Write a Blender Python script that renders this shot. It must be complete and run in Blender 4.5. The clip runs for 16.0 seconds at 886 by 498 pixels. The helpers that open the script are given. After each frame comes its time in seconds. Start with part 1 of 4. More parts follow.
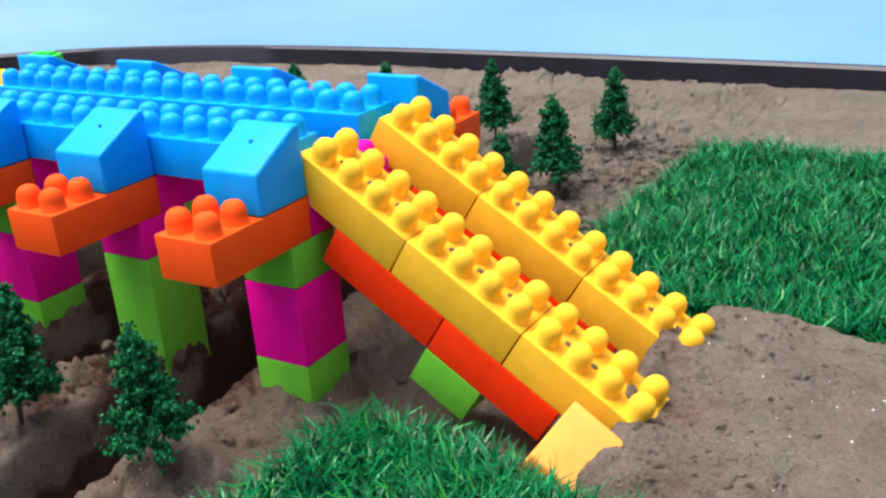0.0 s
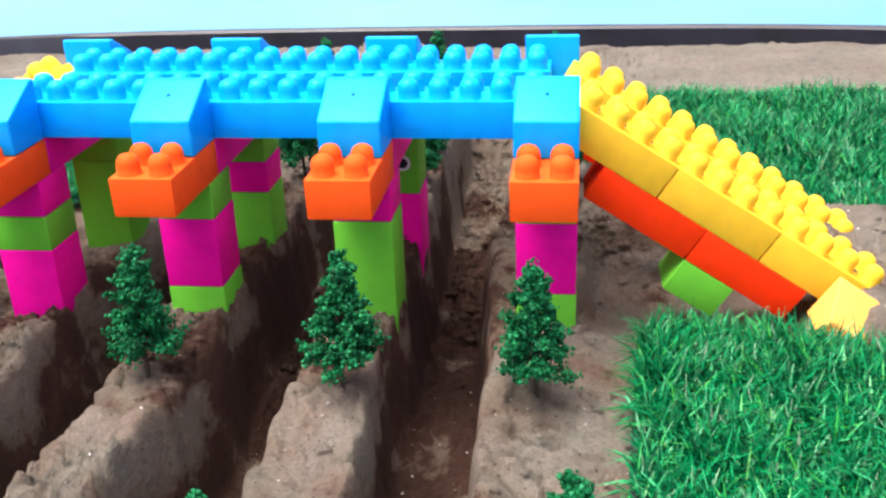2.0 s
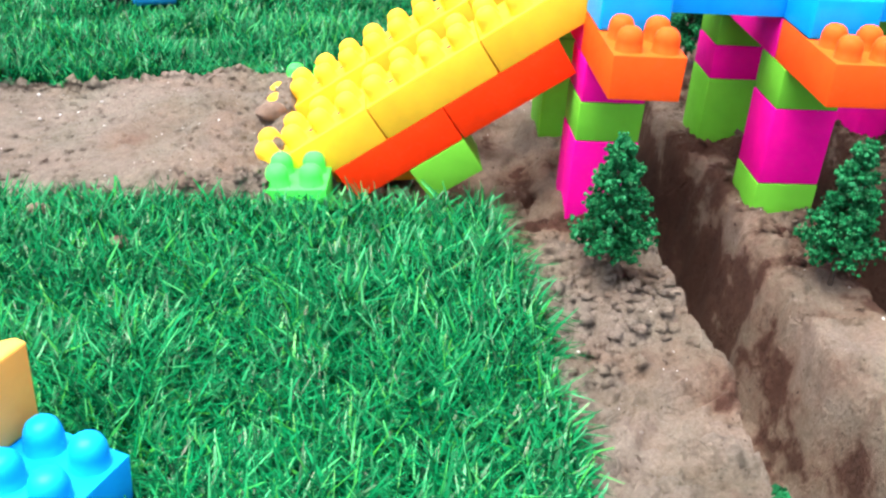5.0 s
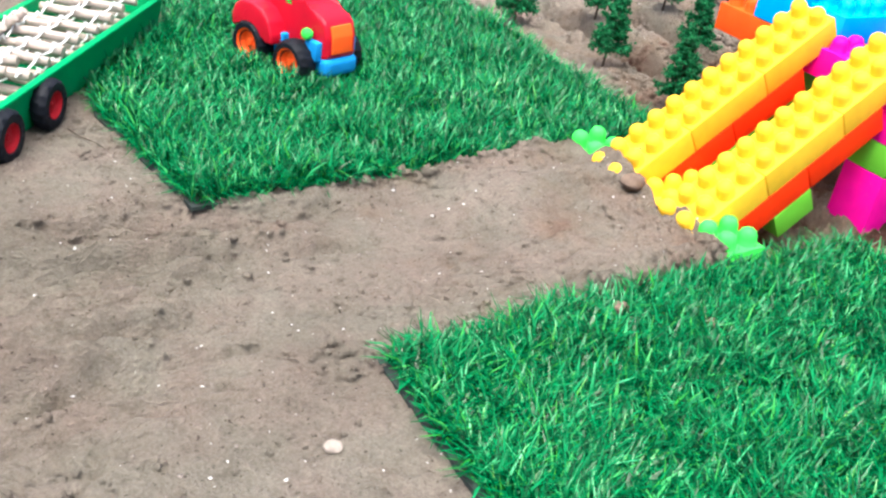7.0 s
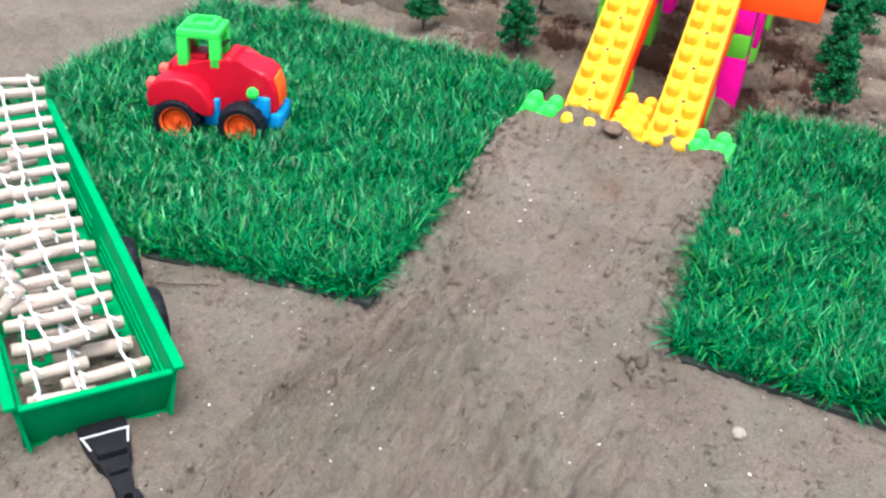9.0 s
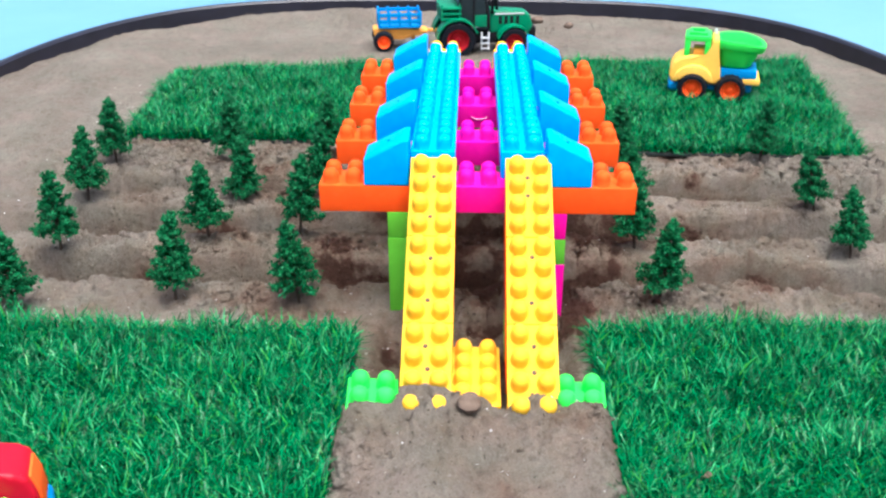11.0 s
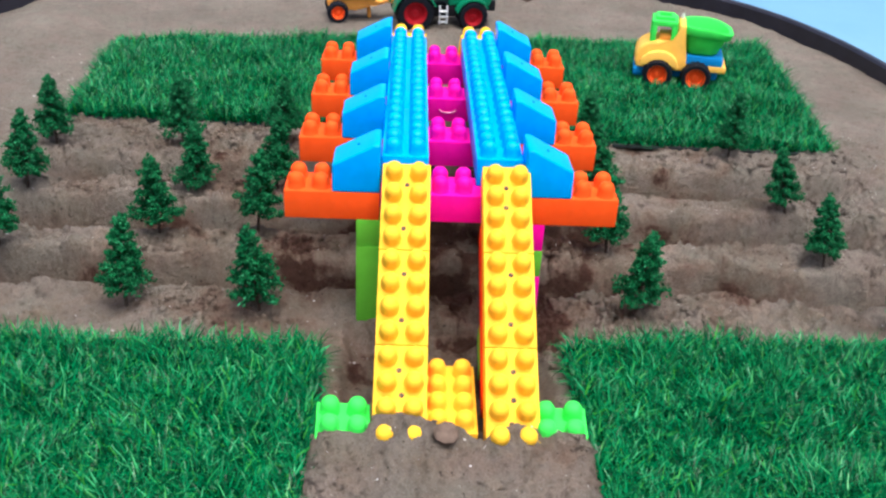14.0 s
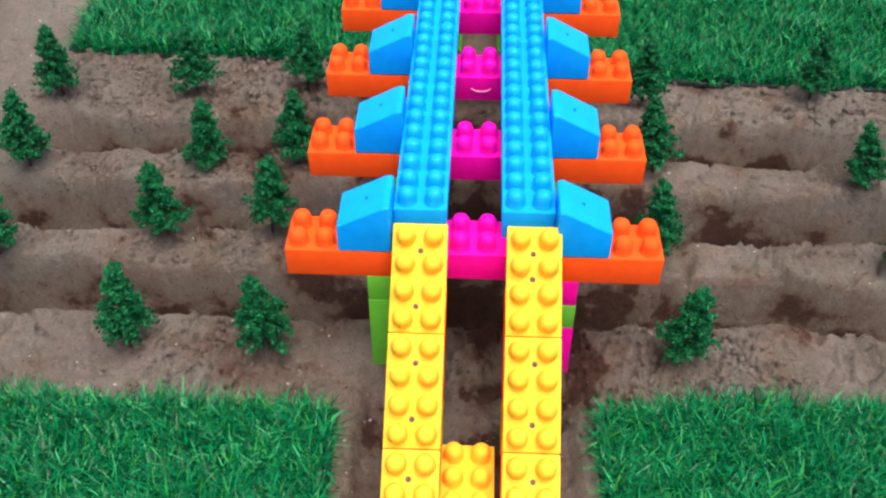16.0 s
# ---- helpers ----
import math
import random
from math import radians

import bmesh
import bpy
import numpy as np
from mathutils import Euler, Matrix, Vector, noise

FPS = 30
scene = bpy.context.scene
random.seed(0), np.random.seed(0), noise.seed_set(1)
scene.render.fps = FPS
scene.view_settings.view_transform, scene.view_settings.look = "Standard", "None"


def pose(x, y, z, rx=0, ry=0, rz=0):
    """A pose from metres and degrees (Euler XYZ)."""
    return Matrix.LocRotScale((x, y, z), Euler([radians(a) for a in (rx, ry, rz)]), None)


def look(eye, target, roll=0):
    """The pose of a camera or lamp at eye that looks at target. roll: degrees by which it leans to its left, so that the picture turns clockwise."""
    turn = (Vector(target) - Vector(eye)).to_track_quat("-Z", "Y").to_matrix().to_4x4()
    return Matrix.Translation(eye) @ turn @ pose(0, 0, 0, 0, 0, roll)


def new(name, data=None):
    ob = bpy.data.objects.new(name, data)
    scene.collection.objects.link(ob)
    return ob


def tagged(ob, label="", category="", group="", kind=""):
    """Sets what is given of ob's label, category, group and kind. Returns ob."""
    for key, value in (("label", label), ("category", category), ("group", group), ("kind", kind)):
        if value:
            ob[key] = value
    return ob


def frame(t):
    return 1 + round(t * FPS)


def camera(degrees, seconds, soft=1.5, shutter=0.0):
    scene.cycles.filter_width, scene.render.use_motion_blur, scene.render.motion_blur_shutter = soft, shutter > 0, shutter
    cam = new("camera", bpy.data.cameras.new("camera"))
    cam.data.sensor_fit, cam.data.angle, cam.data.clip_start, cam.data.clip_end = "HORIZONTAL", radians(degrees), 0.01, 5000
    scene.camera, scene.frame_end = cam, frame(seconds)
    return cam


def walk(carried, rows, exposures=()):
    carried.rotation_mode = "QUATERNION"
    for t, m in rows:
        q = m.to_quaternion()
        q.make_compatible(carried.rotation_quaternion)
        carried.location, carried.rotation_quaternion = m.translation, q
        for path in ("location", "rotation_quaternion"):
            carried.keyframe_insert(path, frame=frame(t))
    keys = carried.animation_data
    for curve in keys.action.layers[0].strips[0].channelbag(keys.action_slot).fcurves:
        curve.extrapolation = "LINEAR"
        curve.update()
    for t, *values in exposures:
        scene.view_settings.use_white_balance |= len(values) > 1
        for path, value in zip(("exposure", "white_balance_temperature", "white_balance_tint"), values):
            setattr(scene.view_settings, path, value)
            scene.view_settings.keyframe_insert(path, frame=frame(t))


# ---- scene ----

# ================= camera =================
cam = camera(47.9, 16.0, soft=2.4)
PATH = [
    (0, (0.599, -0.378, 0.137), (-0.4, 1.194, -0.592), -4.3),
    (0.5, (0.549, -0.394, 0.144), (-0.396, 1.189, -0.632), -5.4),
    (1, (0.45, -0.453, 0.143), (-0.147, 1.257, -0.706), -3.6),
    (1.5, (0.358, -0.514, 0.152), (-0.002, 1.247, -0.724), -3.0),
    (2, (0.316, -0.539, 0.153), (0.064, 1.279, -0.642), -2.2),
    (2.5, (0.272, -0.56, 0.155), (0.102, 1.28, -0.611), -1.3),
    (3, (0.24, -0.577, 0.153), (0.068, 1.269, -0.599), -1.4),
    (3.5, (0.179, -0.575, 0.137), (-0.029, 1.271, -0.605), 0.4),
    (4, (0.081, -0.558, 0.141), (-0.064, 1.256, -0.689), 0.8),
    (4.5, (-0.017, -0.534, 0.139), (0.031, 1.251, -0.762), 3.2),
    (5, (-0.104, -0.505, 0.131), (0.067, 1.223, -0.861), 4.1),
    (7.3, (-0.63, -0.345, 0.179), (0.493, 0.952, -0.849), 10.6),
    (7.5, (-0.658, -0.298, 0.174), (0.517, 0.904, -0.908), 11.2),
    (8, (-0.738, -0.212, 0.175), (0.543, 0.873, -0.912), 11.3),
    (8.5, (-0.839, -0.153, 0.201), (0.618, 0.696, -0.875), 7.7),
    (9, (-0.816, -0.124, 0.215), (0.78, 0.48, -0.827), 4.9),
    (9.5, (-0.714, -0.088, 0.236), (0.961, 0.287, -0.79), 3.4),
    (10, (-0.66, -0.05, 0.244), (1.082, 0.212, -0.703), 0.7),
    (12.5, (-0.643, 0.035, 0.275), (1.195, -0.05, -0.509), 1.5),
    (13, (-0.616, 0.033, 0.266), (1.221, -0.043, -0.52), 0.9),
    (13.5, (-0.609, 0.036, 0.267), (1.205, -0.05, -0.571), 2.3),
    (14, (-0.602, 0.031, 0.278), (1.165, -0.047, -0.656), 2.9),
    (14.5, (-0.561, 0.021, 0.308), (1.19, -0.046, -0.657), 3.1),
    (15, (-0.52, 0.018, 0.326), (1.159, -0.039, -0.759), 3.6),
    (15.5, (-0.472, 0.007, 0.356), (1.022, 0.014, -0.974), 1.9),
    (16, (-0.432, 0.0, 0.396), (1.049, 0.061, -0.947), 0.1),
]
walk(cam, [(t, look(e, g, r)) for t, e, g, r in PATH],
     exposures=[(0.0, 0.92, 6500, 11), (0.5, 0.80, 6550, 13), (1.0, 0.72, 6800, 14), (1.5, 1.15, 6600, 11), (2.5, 1.58, 6500, 10), (3.5, 1.56, 6600, 12), (4.5, 1.72, 6600, 12), (5.2, 1.80, 6600, 10), (7.5, 1.46, 6350, 8), (8.5, 1.26, 6200, 8), (10.0, 1.30, 6150, 6), (12.5, 0.92, 5950, 9), (14.0, 0.80, 6200, 11), (15.0, 0.74, 6250, 12), (15.5, 0.70, 6450, 14), (16.0, 0.70, 6450, 14)])

# ================= light =================
world = bpy.data.worlds.new("sky")
scene.world = world
world.use_nodes = True
wn = world.node_tree
sky = wn.nodes.new("ShaderNodeTexSky")
sky.sky_type = "NISHITA"
sky.sun_disc = False
sky.air_density = 0.5
sky.dust_density = 7.0
SUN_DIR = Vector((-0.24, -0.12, 1.0)).normalized()
sky.sun_elevation = math.asin(SUN_DIR.z)
sky.sun_rotation = math.atan2(SUN_DIR.x, SUN_DIR.y)
wn.links.new(sky.outputs[0], wn.nodes["Background"].inputs[0])
wn.nodes["Background"].inputs[1].default_value = 0.15
sun_data = bpy.data.lights.new("sun", "SUN")
sun_data.energy = 1.5
sun_data.angle = radians(50)
sun_data.color = (1.0, 0.985, 0.965)
sun = new("sun", sun_data)
sun.matrix_world = look(SUN_DIR * 3, (0, 0, 0))

U = 0.016          # stud pitch
H = 0.020          # brick height
GROUND = -0.098


# ================= materials =================
def nodes_of(name):
    m = bpy.data.materials.new(name)
    m.use_nodes = True
    n = m.node_tree
    return m, n, n.nodes["Principled BSDF"]


def noise_tex(n, scale, detail=4.0, rough=0.6, coord="Object"):
    tc = n.nodes.new("ShaderNodeTexCoord")
    t = n.nodes.new("ShaderNodeTexNoise")
    t.inputs["Scale"].default_value = scale
    t.inputs["Detail"].default_value = detail
    t.inputs["Roughness"].default_value = rough
    n.links.new(tc.outputs[coord], t.inputs["Vector"])
    return t


def ramp(n, source, stops):
    r = n.nodes.new("ShaderNodeValToRGB")
    e = r.color_ramp.elements
    e[0].position, e[0].color = stops[0][0], (*stops[0][1], 1)
    e[1].position, e[1].color = stops[-1][0], (*stops[-1][1], 1)
    for p, c in stops[1:-1]:
        x = e.new(p)
        x.color = (*c, 1)
    n.links.new(source, r.inputs[0])
    return r


def bump(n, bsdf, source, strength, distance):
    b = n.nodes.new("ShaderNodeBump")
    b.inputs["Strength"].default_value = strength
    b.inputs["Distance"].default_value = distance
    n.links.new(source, b.inputs["Height"])
    n.links.new(b.outputs[0], bsdf.inputs["Normal"])


def scaled(c, k):
    return tuple(min(1.0, v * k) for v in c)


def plastic(name, color, rough=0.42, dust=0.04, spec=0.06):
    """Moulded plastic: slight tone change from piece to piece, faint dust and fine scuffs."""
    m, n, b = nodes_of(name)
    big = noise_tex(n, 70.0, 3.0)
    r = ramp(n, big.outputs[0], [(0.3, scaled(color, 0.9)), (0.7, scaled(color, 1.05))])
    fine = noise_tex(n, 420.0, 5.0, 0.7)
    d = ramp(n, fine.outputs[0], [(0.52, (0, 0, 0)), (0.75, (dust, dust, dust))])
    mix = n.nodes.new("ShaderNodeMix")
    mix.data_type = "RGBA"
    n.links.new(d.outputs[0], mix.inputs[0])
    n.links.new(r.outputs[0], mix.inputs[6])
    mix.inputs[7].default_value = (0.36, 0.29, 0.22, 1)
    n.links.new(mix.outputs[2], b.inputs["Base Color"])
    rr = ramp(n, fine.outputs[0], [(0.3, (rough,) * 3), (0.8, (rough + 0.2,) * 3)])
    n.links.new(rr.outputs[0], b.inputs["Roughness"])
    b.inputs["Specular IOR Level"].default_value = spec
    bump(n, b, big.outputs[0], 0.05, 0.0006)
    return m


BLUE = plastic("blue plastic", (0.0, 0.36, 1.0), 0.28, 0.0, 0.12)
MARK = plastic("dark blue mark", (0.0, 0.14, 0.5))
ORANGE = plastic("orange plastic", (1.0, 0.098, 0.012))
REDORANGE = plastic("red orange plastic", (0.92, 0.042, 0.005))
MAGENTA = plastic("magenta plastic", (0.88, 0.004, 0.34))
LIME = plastic("lime plastic", (0.14, 0.53, 0.042))
YELLOW = plastic("yellow plastic", (0.93, 0.545, 0.036), dust=0.06)
AMBER = plastic("amber plastic", (1.0, 0.43, 0.09))
NEON = plastic("neon green plastic", (0.06, 0.78, 0.10))
RED = plastic("red plastic", (0.50, 0.004, 0.022), 0.3, 0.02, 0.25)
SALMON = plastic("salmon plastic", (0.85, 0.12, 0.10))
SKYBLUE = plastic("sky blue plastic", (0.01, 0.25, 0.62))
CABYELLOW = plastic("cab yellow plastic", (0.95, 0.55, 0.10))
TRACTORGREEN = plastic("tractor green plastic", (0.003, 0.20, 0.095), 0.3, 0.03, 0.25)
CRATEGREEN = plastic("crate green plastic", (0.0, 0.27, 0.09))
BLACK = plastic("black plastic", (0.012, 0.013, 0.016), 0.4)
DARKGLASS = plastic("dark window", (0.02, 0.03, 0.035), 0.12, 0.05)
HUBORANGE = plastic("hub orange", (1.0, 0.12, 0.02))
HUBRED = plastic("hub red", (0.35, 0.012, 0.02))
SILVER = plastic("silver grey plastic", (0.55, 0.58, 0.60), 0.3)
FADED = plastic("faded print", (0.85, 0.30, 0.56), 0.45)
WHITE = plastic("white print", (0.85, 0.85, 0.85), 0.4)


def rubber():
    m, n, b = nodes_of("tyre rubber")
    t = noise_tex(n, 300.0)
    r = ramp(n, t.outputs[0], [(0.3, (0.004, 0.006, 0.010)), (0.8, (0.012, 0.014, 0.020))])
    n.links.new(r.outputs[0], b.inputs["Base Color"])
    b.inputs["Roughness"].default_value = 0.55
    b.inputs["Specular IOR Level"].default_value = 0.12
    bump(n, b, t.outputs[0], 0.2, 0.0005)
    return m


RUBBER = rubber()


def multiply(n, a, b):
    m = n.nodes.new("ShaderNodeMix")
    m.data_type, m.blend_type = "RGBA", "MULTIPLY"
    m.inputs[0].default_value = 1.0
    n.links.new(a, m.inputs[6])
    n.links.new(b, m.inputs[7])
    return m.outputs[2]


def math_node(n, operation, a, b, c=None):
    m = n.nodes.new("ShaderNodeMath")
    m.operation = operation
    for k, v in enumerate((a, b, c)):
        if v is None:
            continue
        if isinstance(v, (int, float)):
            m.inputs[k].default_value = v
        else:
            n.links.new(v, m.inputs[k])
    return m.outputs[0]


def sand():
    """Dry tan sand with dark grit, and patches of damp red-brown earth round the diggings."""
    m, n, b = nodes_of("sand")
    big = noise_tex(n, 11.0, 5.0)
    hue = noise_tex(n, 27.0, 3.0)
    mid = noise_tex(n, 120.0, 7.0, 0.72)
    fine = noise_tex(n, 620.0, 4.0, 0.7)
    speck = noise_tex(n, 340.0, 2.0, 0.5)
    c1 = ramp(n, big.outputs[0], [(0.25, (0.194, 0.170, 0.144)), (0.5, (0.243, 0.216, 0.185)), (0.75, (0.295, 0.266, 0.232))])
    c2 = ramp(n, mid.outputs[0], [(0.30, (0.74, 0.70, 0.67)), (0.47, (1.0, 1.0, 1.0)), (0.75, (1.13, 1.12, 1.10))])
    c3 = ramp(n, fine.outputs[0], [(0.3, (0.72, 0.70, 0.68)), (0.6, (1.0, 1.0, 1.0)), (0.8, (1.22, 1.20, 1.18))])
    c4 = ramp(n, hue.outputs[0], [(0.35, (1.03, 0.97, 0.95)), (0.65, (0.97, 1.01, 0.97))])
    c5 = ramp(n, speck.outputs[0], [(0.27, (0.40, 0.36, 0.34)), (0.34, (1.0, 1.0, 1.0))])
    dry = multiply(n, multiply(n, multiply(n, multiply(n, c1.outputs[0], c2.outputs[0]), c3.outputs[0]), c4.outputs[0]), c5.outputs[0])
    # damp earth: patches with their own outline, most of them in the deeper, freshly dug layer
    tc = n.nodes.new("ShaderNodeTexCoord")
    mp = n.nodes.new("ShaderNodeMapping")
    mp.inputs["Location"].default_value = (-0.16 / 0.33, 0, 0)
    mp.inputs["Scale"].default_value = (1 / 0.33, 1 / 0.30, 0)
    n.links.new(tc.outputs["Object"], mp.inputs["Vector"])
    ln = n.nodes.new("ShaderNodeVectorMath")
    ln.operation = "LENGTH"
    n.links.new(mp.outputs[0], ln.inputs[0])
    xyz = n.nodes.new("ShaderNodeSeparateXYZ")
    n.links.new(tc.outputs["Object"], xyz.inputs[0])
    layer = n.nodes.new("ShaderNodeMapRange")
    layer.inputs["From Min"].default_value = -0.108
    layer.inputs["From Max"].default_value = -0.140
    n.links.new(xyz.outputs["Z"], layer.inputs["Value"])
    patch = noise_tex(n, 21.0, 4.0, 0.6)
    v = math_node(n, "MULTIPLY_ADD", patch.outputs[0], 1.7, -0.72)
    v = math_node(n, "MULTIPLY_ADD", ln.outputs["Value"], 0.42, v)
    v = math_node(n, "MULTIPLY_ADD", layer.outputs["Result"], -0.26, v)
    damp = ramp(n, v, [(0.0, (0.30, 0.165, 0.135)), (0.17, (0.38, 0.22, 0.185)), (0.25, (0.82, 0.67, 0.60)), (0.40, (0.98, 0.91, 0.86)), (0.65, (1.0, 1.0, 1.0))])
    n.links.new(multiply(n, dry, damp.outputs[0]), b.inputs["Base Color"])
    b.inputs["Roughness"].default_value = 0.92
    b.inputs["Specular IOR Level"].default_value = 0.2
    bump(n, b, math_node(n, "MULTIPLY_ADD", mid.outputs[0], 2.6, fine.outputs[0]), 1.0, 0.0030)
    return m


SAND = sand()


def island_tones(name, stops, rough, spec=0.5):
    m, n, b = nodes_of(name)
    g = n.nodes.new("ShaderNodeNewGeometry")
    r = ramp(n, g.outputs["Random Per Island"], stops)
    n.links.new(r.outputs[0], b.inputs["Base Color"])
    b.inputs["Roughness"].default_value = rough
    b.inputs["Specular IOR Level"].default_value = spec
    return m


GRASS = island_tones("artificial grass", [(0.0, (0.0, 0.045, 0.014)), (0.35, (0.0, 0.110, 0.032)), (0.65, (0.0, 0.170, 0.052)),
                                          (0.86, (0.004, 0.235, 0.075)), (0.93, (0.03, 0.27, 0.03)), (1.0, (0.05, 0.40, 0.17))], 0.22, 0.22)
FOLIAGE = island_tones("tree foliage", [(0.0, (0.0, 0.040, 0.011)), (0.5, (0.002, 0.100, 0.030)), (0.9, (0.006, 0.160, 0.052)),
                                        (1.0, (0.03, 0.24, 0.10))], 0.6, 0.15)


def simple(name, lo, hi, scale, rough, bumpy=0.0, dist=0.001, metal=0.0):
    m, n, b = nodes_of(name)
    t = noise_tex(n, scale, 5.0)
    r = ramp(n, t.outputs[0], [(0.3, lo), (0.7, hi)])
    n.links.new(r.outputs[0], b.inputs["Base Color"])
    b.inputs["Roughness"].default_value = rough
    b.inputs["Metallic"].default_value = metal
    if bumpy:
        bump(n, b, t.outputs[0], bumpy, dist)
    return m


TRUNK = simple("tree trunk", (0.03, 0.022, 0.016), (0.075, 0.05, 0.032), 300.0, 0.8, 0.4)
BACKING = simple("mat backing", (0.006, 0.010, 0.012), (0.02, 0.035, 0.03), 150.0, 0.8, 0.3)
RIM = simple("black rim", (0.007, 0.008, 0.016), (0.018, 0.019, 0.034), 25.0, 0.45, 0.2, 0.002)
FLOOR = simple("light blue floor", (0.095, 0.265, 0.44), (0.165, 0.36, 0.53), 1.2, 0.35)
STICK = simple("wooden stick", (0.29, 0.24, 0.205), (0.48, 0.41, 0.36), 160.0, 0.75, 0.3)
STRING = simple("white string", (0.60, 0.63, 0.62), (0.74, 0.76, 0.75), 400.0, 0.85)
PEBBLE = simple("pebble", (0.20, 0.17, 0.145), (0.36, 0.32, 0.28), 120.0, 0.75, 0.3)
GRIT = simple("white grain", (0.55, 0.53, 0.50), (0.80, 0.79, 0.77), 120.0, 0.35)
CLOD = simple("sand clod", (0.085, 0.058, 0.043), (0.17, 0.122, 0.092), 120.0, 0.95, 0.6, 0.002)
DIRT = simple("dirt", (0.06, 0.04, 0.03), (0.16, 0.11, 0.08), 200.0, 0.95)


# ================= mesh helpers =================
def smooth(me, angle=40):
    me.polygons.foreach_set("use_smooth", [True] * len(me.polygons))
    me.set_sharp_from_angle(angle=radians(angle))


def mesh_of(name, bm, material, angle=40):
    me = bpy.data.meshes.new(name)
    bmesh.ops.recalc_face_normals(bm, faces=bm.faces[:])
    bm.to_mesh(me)
    bm.free()
    me.materials.append(material)
    smooth(me, angle)
    return me


def part(name, bm, material, parent=None, label="", m=None):
    me = bm if isinstance(bm, bpy.types.Mesh) else mesh_of(name, bm, material)
    ob = new(name, me)
    if parent is not None:
        ob.parent = parent
    if m is not None:
        ob.matrix_basis = m
    if label:
        ob["label"] = label
    return ob


def box(bm, lo, hi, bev=0.0, seg=2):
    lo, hi = Vector(lo), Vector(hi)
    got = bmesh.ops.create_cube(bm, size=1.0, matrix=Matrix.Translation((lo + hi) / 2) @ Matrix.Diagonal((*(hi - lo), 1)))
    if bev:
        es = list({e for v in got["verts"] for e in v.link_edges})
        bmesh.ops.bevel(bm, geom=es, offset=bev, segments=seg, affect="EDGES", profile=0.6)
    return bm


def boxm(lo, hi, bev=0.0, seg=2):
    return box(bmesh.new(), lo, hi, bev, seg)


def prism(outline, x0, x1, axis="x", bev=0.0, seg=2, bm=None):
    """Closed outline of (a, b) pairs pushed along an axis."""
    bm = bm or bmesh.new()

    def at(a, b, w):
        return {"x": (w, a, b), "y": (a, w, b), "z": (a, b, w)}[axis]
    r0 = [bm.verts.new(at(a, b, x0)) for a, b in outline]
    r1 = [bm.verts.new(at(a, b, x1)) for a, b in outline]
    k = len(outline)
    fs = [bm.faces.new(r0), bm.faces.new(r1[::-1])]
    for i in range(k):
        fs.append(bm.faces.new((r0[i], r1[i], r1[(i + 1) % k], r0[(i + 1) % k])))
    if bev:
        es = list({e for f in fs for e in f.edges})
        bmesh.ops.bevel(bm, geom=es, offset=bev, segments=seg, affect="EDGES", profile=0.6)
    return bm


def lathe(profile, n=16, axis="z", bm=None, m=None):
    """Turn (radius, height) pairs round the z axis; ends on the axis are closed."""
    bm = bm or bmesh.new()
    rings = []
    for r, z in profile:
        if r < 1e-6:
            rings.append([bm.verts.new((0, 0, z))])
        else:
            rings.append([bm.verts.new((r * math.cos(a), r * math.sin(a), z)) for a in (2 * math.pi * i / n for i in range(n))])
    made = [v for ring in rings for v in ring]
    for a, b in zip(rings, rings[1:]):
        for i in range(n):
            j = (i + 1) % n
            if len(a) == 1 and len(b) == 1:
                continue
            if len(a) == 1:
                bm.faces.new((a[0], b[i], b[j]))
            elif len(b) == 1:
                bm.faces.new((a[i], a[j], b[0]))
            else:
                bm.faces.new((a[i], a[j], b[j], b[i]))
    t = {"z": Matrix(), "x": Matrix.Rotation(radians(90), 4, "Y"), "y": Matrix.Rotation(radians(-90), 4, "X")}[axis]
    bmesh.ops.transform(bm, matrix=(m or Matrix()) @ t, verts=made)
    return bm


def tube(points, radius, n=8, bm=None, taper=1.0):
    bm = bm or bmesh.new()
    pts = [Vector(p) for p in points]
    rings = []
    for i, p in enumerate(pts):
        d = (pts[min(i + 1, len(pts) - 1)] - pts[max(i - 1, 0)]).normalized()
        q = d.to_track_quat("Z", "Y").to_matrix()
        r = radius * (1 + (taper - 1) * i / max(1, len(pts) - 1))
        rings.append([bm.verts.new(p + q @ Vector((r * math.cos(a), r * math.sin(a), 0))) for a in (2 * math.pi * k / n for k in range(n))])
    for a, b in zip(rings, rings[1:]):
        for i in range(n):
            bm.faces.new((a[i], a[(i + 1) % n], b[(i + 1) % n], b[i]))
    bm.faces.new(rings[0][::-1])
    bm.faces.new(rings[-1])
    return bm


def fast_mesh(name, verts, faces, material, shade=True):
    """verts (n, 3) and faces (m, k) as arrays."""
    me = bpy.data.meshes.new(name)
    k = faces.shape[1]
    me.vertices.add(len(verts))
    me.vertices.foreach_set("co", verts.astype(np.float32).ravel())
    me.loops.add(faces.size)
    me.loops.foreach_set("vertex_index", faces.astype(np.int32).ravel())
    me.polygons.add(len(faces))
    me.polygons.foreach_set("loop_start", np.arange(0, faces.size, k, dtype=np.int32))
    me.polygons.foreach_set("use_smooth", np.full(len(faces), shade))
    me.update(calc_edges=True)
    me.materials.append(material)
    return me


# ================= sand bed =================
_lat = np.random.RandomState(7).rand(256, 256)


